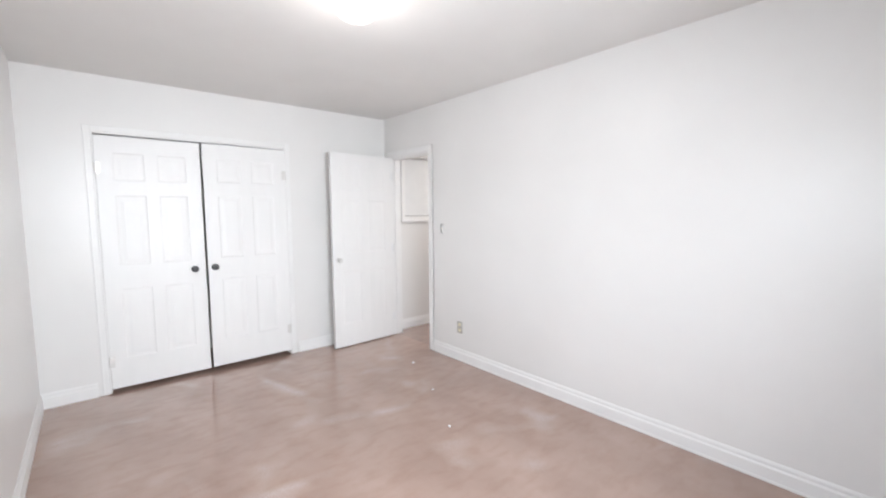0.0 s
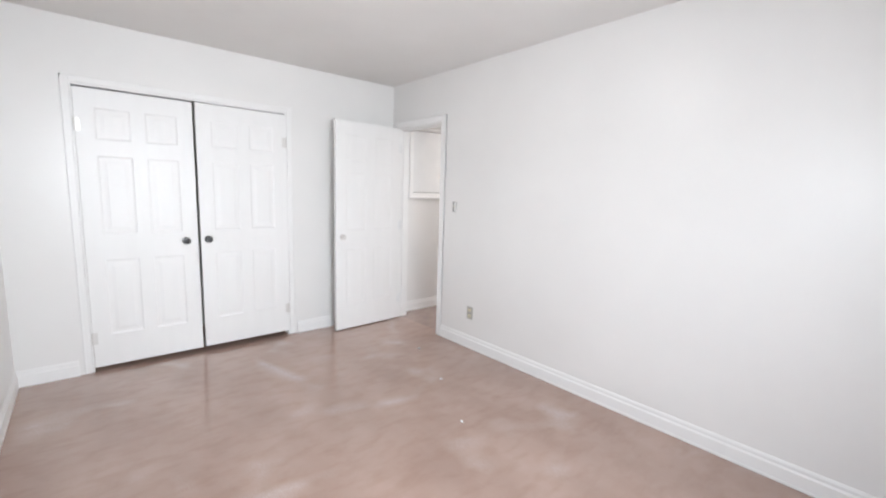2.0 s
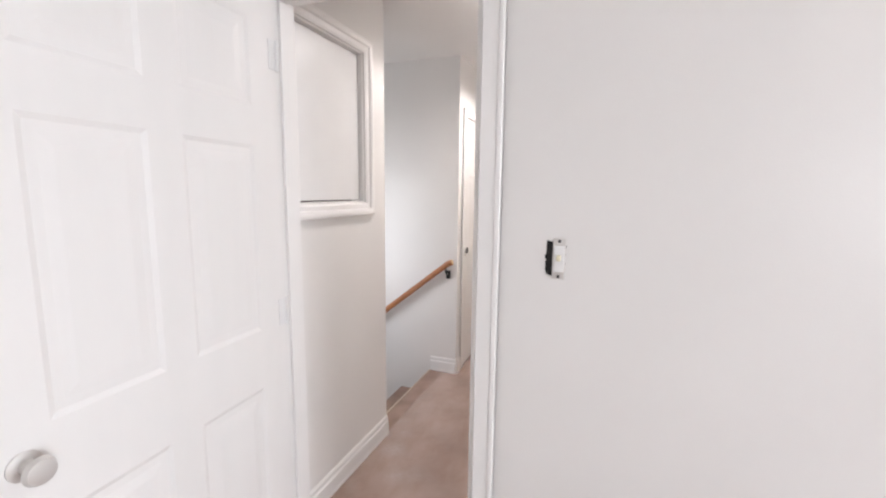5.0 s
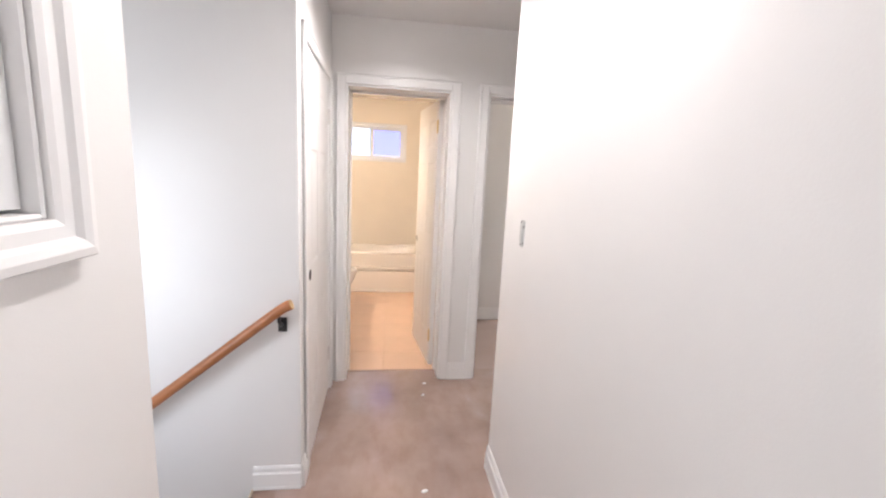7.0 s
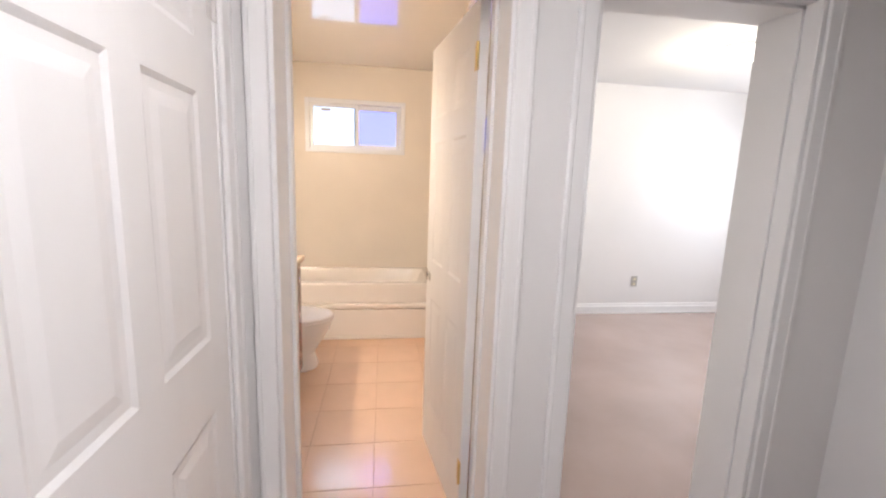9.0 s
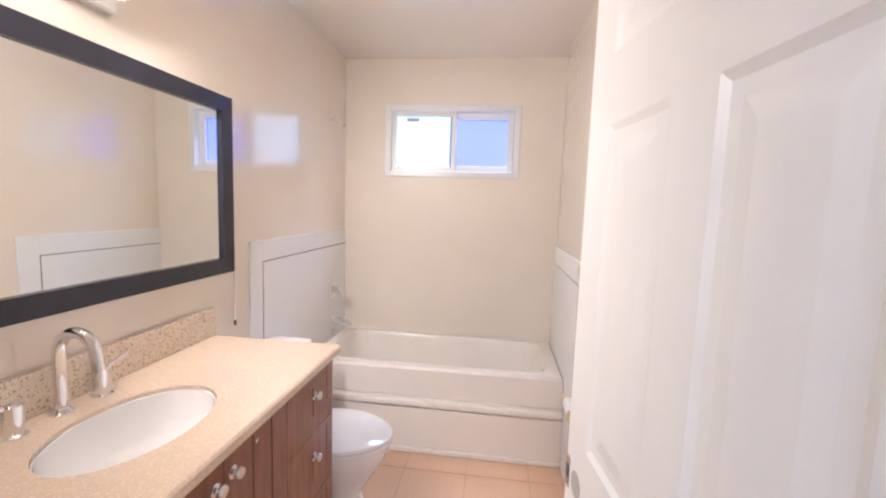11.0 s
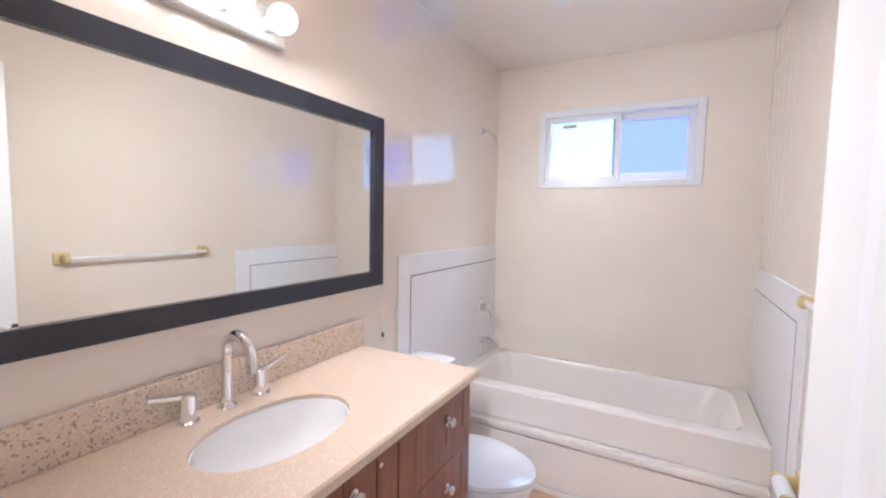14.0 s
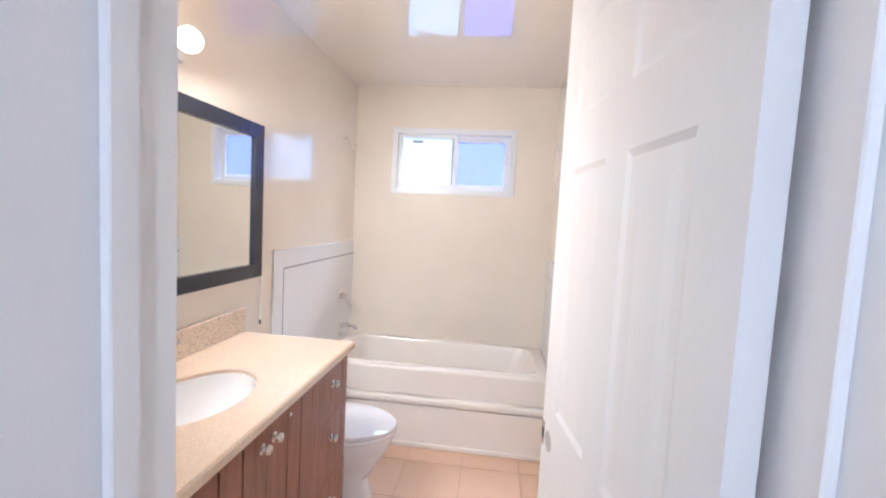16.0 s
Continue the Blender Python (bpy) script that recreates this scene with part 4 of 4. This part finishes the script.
bx(body, -0.110, -0.10, VY0 + 0.018, VY1 - 0.018, 0.0, 0.09)
bx(body, -0.060, -0.045, VY0 + 0.018, VY1 - 0.018, VZ - 0.05, VZ)
bx(body, -0.060, -0.045, 4.06, 4.105, 0.108, VZ - 0.05)
part("carcass", body, CABINET, van)
# Dark sheet behind the fronts, the recess's shade put into its colour.
part("shade_sheet", box(-0.075, -0.0605, VY0 + 0.02, VY1 - 0.02, 0.11, VZ - 0.01), CABDARK, van, "dark sheet standing in for shade behind the fronts")


def front(nm, y0, y1, z0, z1, slots, knobs):
    """A grooved front: boards between rails with narrow real slots. slots: (y, low, high)."""
    bm = bmesh.new()
    x0, x1 = -0.0445, -0.022
    g = 0.0035
    at = y0
    for y, lo, hi in sorted(slots):
        bx(bm, x0, x1, at, y - g, z0, z1)
        if lo > z0:
            bx(bm, x0, x1, y - g, y + g, z0, lo)
        if hi < z1:
            bx(bm, x0, x1, y - g, y + g, hi, z1)
        bx(bm, x0, x0 + 0.004, y - g, y + g, lo, hi)
        at = y + g
    bx(bm, x0, x1, at, y1, z0, z1)
    bmesh.ops.remove_doubles(bm, verts=bm.verts, dist=0.0001)
    f = part(nm, bm, CABINET, van)
    for y, z in knobs:
        part("knob", knob_bm((x1, y, z), (1, 0, 0), 0.015, 0.028), NICKEL, f, "brushed nickel knob", smooth=True)
    return f


zt = VZ - 0.006
for z0, z1, zk in ((0.622, zt, 0.757), (0.375, 0.618, 0.535), (0.115, 0.371, 0.27)):
    front("drawer", 4.092, VY1 - 0.004, z0, z1, [(4.27, z0 + 0.06, z1 - 0.055), (4.385, z0 + 0.07, z1 - 0.02)], [(4.272, zk)])
front("door", 3.798, 4.088, 0.115, zt, [(3.915, 0.16, zt - 0.02), (4.005, 0.16, zt - 0.02)], [(3.827, 0.775)])
front("door", 3.504, 3.794, 0.115, zt, [(3.585, 0.16, zt - 0.02), (3.68, 0.16, zt - 0.02)], [(3.765, 0.772)])
front("door", VY0 + 0.002, 3.5, 0.115, zt, [(3.37, 0.16, zt - 0.02)], [])
part("screw", lathe([(0.006, 0), (0.006, 0.002), (0.003, 0.003)], 10, m=Matrix.Translation((-0.022, 3.93, 0.793)) @ pose(0, 0, 0, 0, 90, 0)), CHROME, van)

# countertop with an oval cut-out
CZ0, CZ1 = VZ + 0.001, 0.875
SX, SY, SA, SB = -0.262, 3.825, 0.142, 0.208
ctop = empty("countertop", "polished beige speckled quartz countertop", "countertop", at=(-0.26, 3.87, CZ0))
N = 48
cx0, cx1, cy0, cy1 = BL + 0.001, 0.004, 3.23, 4.46


def edge_point(a):
    c, s = math.cos(a), math.sin(a)
    k = min(((cx1 if c > 0 else cx0) - SX) / c if abs(c) > 1e-6 else 9, ((cy1 if s > 0 else cy0) - SY) / s if abs(s) > 1e-6 else 9)
    return SX + k * c, SY + k * s


angs = sorted([2 * math.pi * k / N for k in range(N)] + [math.atan2(y - SY, x - SX) % (2 * math.pi) for x in (cx0, cx1) for y in (cy0, cy1)])
outer = [edge_point(a) for a in angs]


def oval_point(a):
    r = 1 / math.sqrt((math.cos(a) / SA) ** 2 + (math.sin(a) / SB) ** 2)
    return SX + r * math.cos(a), SY + r * math.sin(a)


inner = [oval_point(a) for a in angs]


def shrink(p, d):
    return (min(max(p[0], cx0 + 0), cx1 - d), min(max(p[1], cy0 + d), cy1 - d))


loops = [[(*p, CZ0) for p in inner], [(*shrink(p, 0.004), CZ0) for p in outer], [(*p, CZ0 + 0.004) for p in outer], [(*p, CZ1 - 0.006) for p in outer],
         [(*shrink(p, 0.006), CZ1) for p in outer], [(*p, CZ1) for p in inner], [(*p, CZ0) for p in inner]]
cb = loft(loops, cap=False)
bmesh.ops.remove_doubles(cb, verts=cb.verts, dist=0.00005)
part("slab", cb, COUNTER, ctop)
part("backsplash", box(BL + 0.001, BL + 0.021, 3.23, 4.46, CZ1 + 0.0005, 0.985, 0.002), SPLASH, ctop, "darker speckled quartz backsplash")

# undermount basin
sink = empty("sink", "oval white porcelain undermount basin", "sink", at=(SX, SY, 0.72))
ring = lambda k, z: oval(SX, SY, SA * k, SB * k, z)
part("bowl", loft([ring(1.06, CZ0 - 0.002), ring(0.994, CZ0 - 0.002), ring(0.994, CZ1 - 0.011), ring(0.978, CZ1 - 0.012), ring(0.968, CZ0), ring(0.94, CZ0 - 0.04), ring(0.86, CZ0 - 0.085), ring(0.65, CZ0 - 0.12), ring(0.3, CZ0 - 0.135), ring(0.1, CZ0 - 0.138)], cap=False), PORCELAIN, sink, smooth=True)
part("drain", lathe([(0.024, -0.002), (0.024, 0.002), (0.016, 0.003), (0.006, 0.0015)], 20, m=Matrix.Translation((SX, SY, CZ0 - 0.137))), CHROME, sink, smooth=True)

# widespread faucet
FX, FY = -0.47, 3.828
fau = empty("faucet", "chrome widespread faucet with a high arched spout", "faucet", at=(FX, FY, CZ1))
arch = [(FX, FY, CZ1), (FX, FY, CZ1 + 0.13)] + [(FX + 0.052 - 0.052 * math.cos(a), FY, CZ1 + 0.15 + 0.056 * math.sin(a)) for a in [math.pi * k / 12 for k in range(0, 13)]] + [(FX + 0.106, FY, CZ1 + 0.115)]
part("spout", tube(arch, 0.0142, 18), CHROME, fau, smooth=True)
part("base", lathe([(0.026, 0), (0.026, 0.004), (0.016, 0.012), (0.014, 0.016)], 24, m=Matrix.Translation((FX, FY, CZ1))), CHROME, fau, smooth=True)
for y, s in ((3.723, -1), (3.935, 1)):
    hd = part("handle", lathe([(0.027, 0), (0.027, 0.004), (0.0205, 0.008), (0.0205, 0.070), (0.016, 0.074)], 20, m=Matrix.Translation((FX, y, CZ1))), CHROME, fau, smooth=True)
    part("lever", tube([(FX, y, CZ1 + 0.066), (FX - 0.004, y + s * 0.045, CZ1 + 0.075), (FX - 0.008, y + s * 0.088, CZ1 + 0.086)], [0.009, 0.008, 0.0065], 10), CHROME, hd, smooth=True)

# mirror
MY0, MY1, MZ0, MZ1, FW = 3.29, 4.575, 1.113, 1.81, 0.06
mir = empty("wall_mirror", "wide mirror in a flat black wooden frame", "mirror", at=(BL, 3.93, MZ0))
for y0, y1, z0, z1 in ((MY0, MY1, MZ0, MZ0 + FW), (MY0, MY1, MZ1 - FW, MZ1)):
    bm = bmesh.new()
    top = z1 == MZ1
    zi, zo = (z0, z1) if top else (z1, z0)
    loft([[(BL + 0.001, MY0, zo), (BL + 0.026, MY0, zo), (BL + 0.022, MY0 + FW, zi), (BL + 0.001, MY0 + FW, zi)],
          [(BL + 0.001, MY1, zo), (BL + 0.026, MY1, zo), (BL + 0.022, MY1 - FW, zi), (BL + 0.001, MY1 - FW, zi)]], bm)
    part("frame_rail", bm, FRAMEBLACK, mir)
for yo, yi in ((MY0, MY0 + FW), (MY1, MY1 - FW)):
    part("frame_stile", loft([[(BL + 0.001, yo, MZ0), (BL + 0.026, yo, MZ0), (BL + 0.022, yi, MZ0 + FW), (BL + 0.001, yi, MZ0 + FW)],
                              [(BL + 0.001, yo, MZ1), (BL + 0.026, yo, MZ1), (BL + 0.022, yi, MZ1 - FW), (BL + 0.001, yi, MZ1 - FW)]]), FRAMEBLACK, mir)
part("glass", box(BL + 0.002, BL + 0.010, MY0 + FW - 0.004, MY1 - FW + 0.004, MZ0 + FW - 0.004, MZ1 - FW + 0.004), MIRROR, mir, "clear silvered mirror glass")

# thin pull cord beside the mirror
cord = empty("pull_cord", "thin white hanging cord with a dark tip", "cord", at=(BL + 0.012, 4.592, 1.0))
part("cord", tube([(BL + 0.012, 4.592, 1.81), (BL + 0.011, 4.5925, 1.3), (BL + 0.012, 4.592, 0.885)], 0.0035, 8), PLASTIC, cord, smooth=True)
part("tip", lathe([(0.004, 0), (0.0055, 0.004), (0.0045, 0.022)], 10, m=Matrix.Translation((BL + 0.012, 4.592, 0.876))), BLACK, cord)

# towel bar and paper holder on the right-hand wall
tw = empty("towel_bar", "white towel bar between yellowed ceramic posts", "towel bar", at=(BR, 4.37, 1.17))
part("bar", tube([(BR - 0.062, 4.705, 1.172), (BR - 0.062, 4.02, 1.172)], 0.0095, 14), PLASTIC, tw, "glossy white bar", smooth=True)
for y in (4.71, 4.015):
    pb = box(BR - 0.016, BR, y - 0.034, y + 0.034, 1.142, 1.202, 0.006, seg=2)
    bx(pb, BR - 0.082, BR - 0.014, y - 0.013, y + 0.013, 1.154, 1.190, 0.008, 2)
    part("post", pb, CERAMIC, tw, "yellowed ceramic post", smooth=True)
ph = empty("paper_holder", "yellowed ceramic toilet paper holder with white roller", "paper holder", at=(BR, 4.8, 0.54))
pp = box(BR - 0.016, BR, 4.715, 4.89, 0.50, 0.585, 0.006, seg=2)
for y in (4.725, 4.87):
    bx(pp, BR - 0.085, BR - 0.012, y - 0.010, y + 0.010, 0.52, 0.565, 0.007, 2)
part("holder", pp, CERAMIC, ph, smooth=True)
part("roller", lathe([(0.012, 0), (0.024, 0.004), (0.024, 0.118), (0.012, 0.122)], 18, m=Matrix.Translation((BR - 0.06, 4.738, 0.543)) @ pose(0, 0, 0, -90, 0, 0)), PLASTIC, ph, "white roller", smooth=True)

# ---------------------------------------------------------------- floor tiles of the bathroom
S, GAP = 0.33, 0.0026
shared = {}
x = 0.47 - S * 4
while x < BR:
    y = 3.078
    while y < 5.25:
        x0, x1, y1 = max(x + GAP / 2, BL), min(x + S - GAP / 2, BR), min(y + S - GAP, 5.23)
        if x1 - x0 > 0.02 and y1 - y > 0.02:
            key = (round(x1 - x0, 3), round(y1 - y, 3))
            if key not in shared:
                bm = box(0, x1 - x0, 0, y1 - y, -0.006, 0.0, 0.0015)
                me = bpy.data.meshes.new("tile")
                bm.to_mesh(me)
                bm.free()
                me.materials.append(FLOORTILE)
                shared[key] = me
            t = new("tile", shared[key])
            t.parent = floor_bath
            t.location = (x0, y, 0.0)
        y += S
    x += S
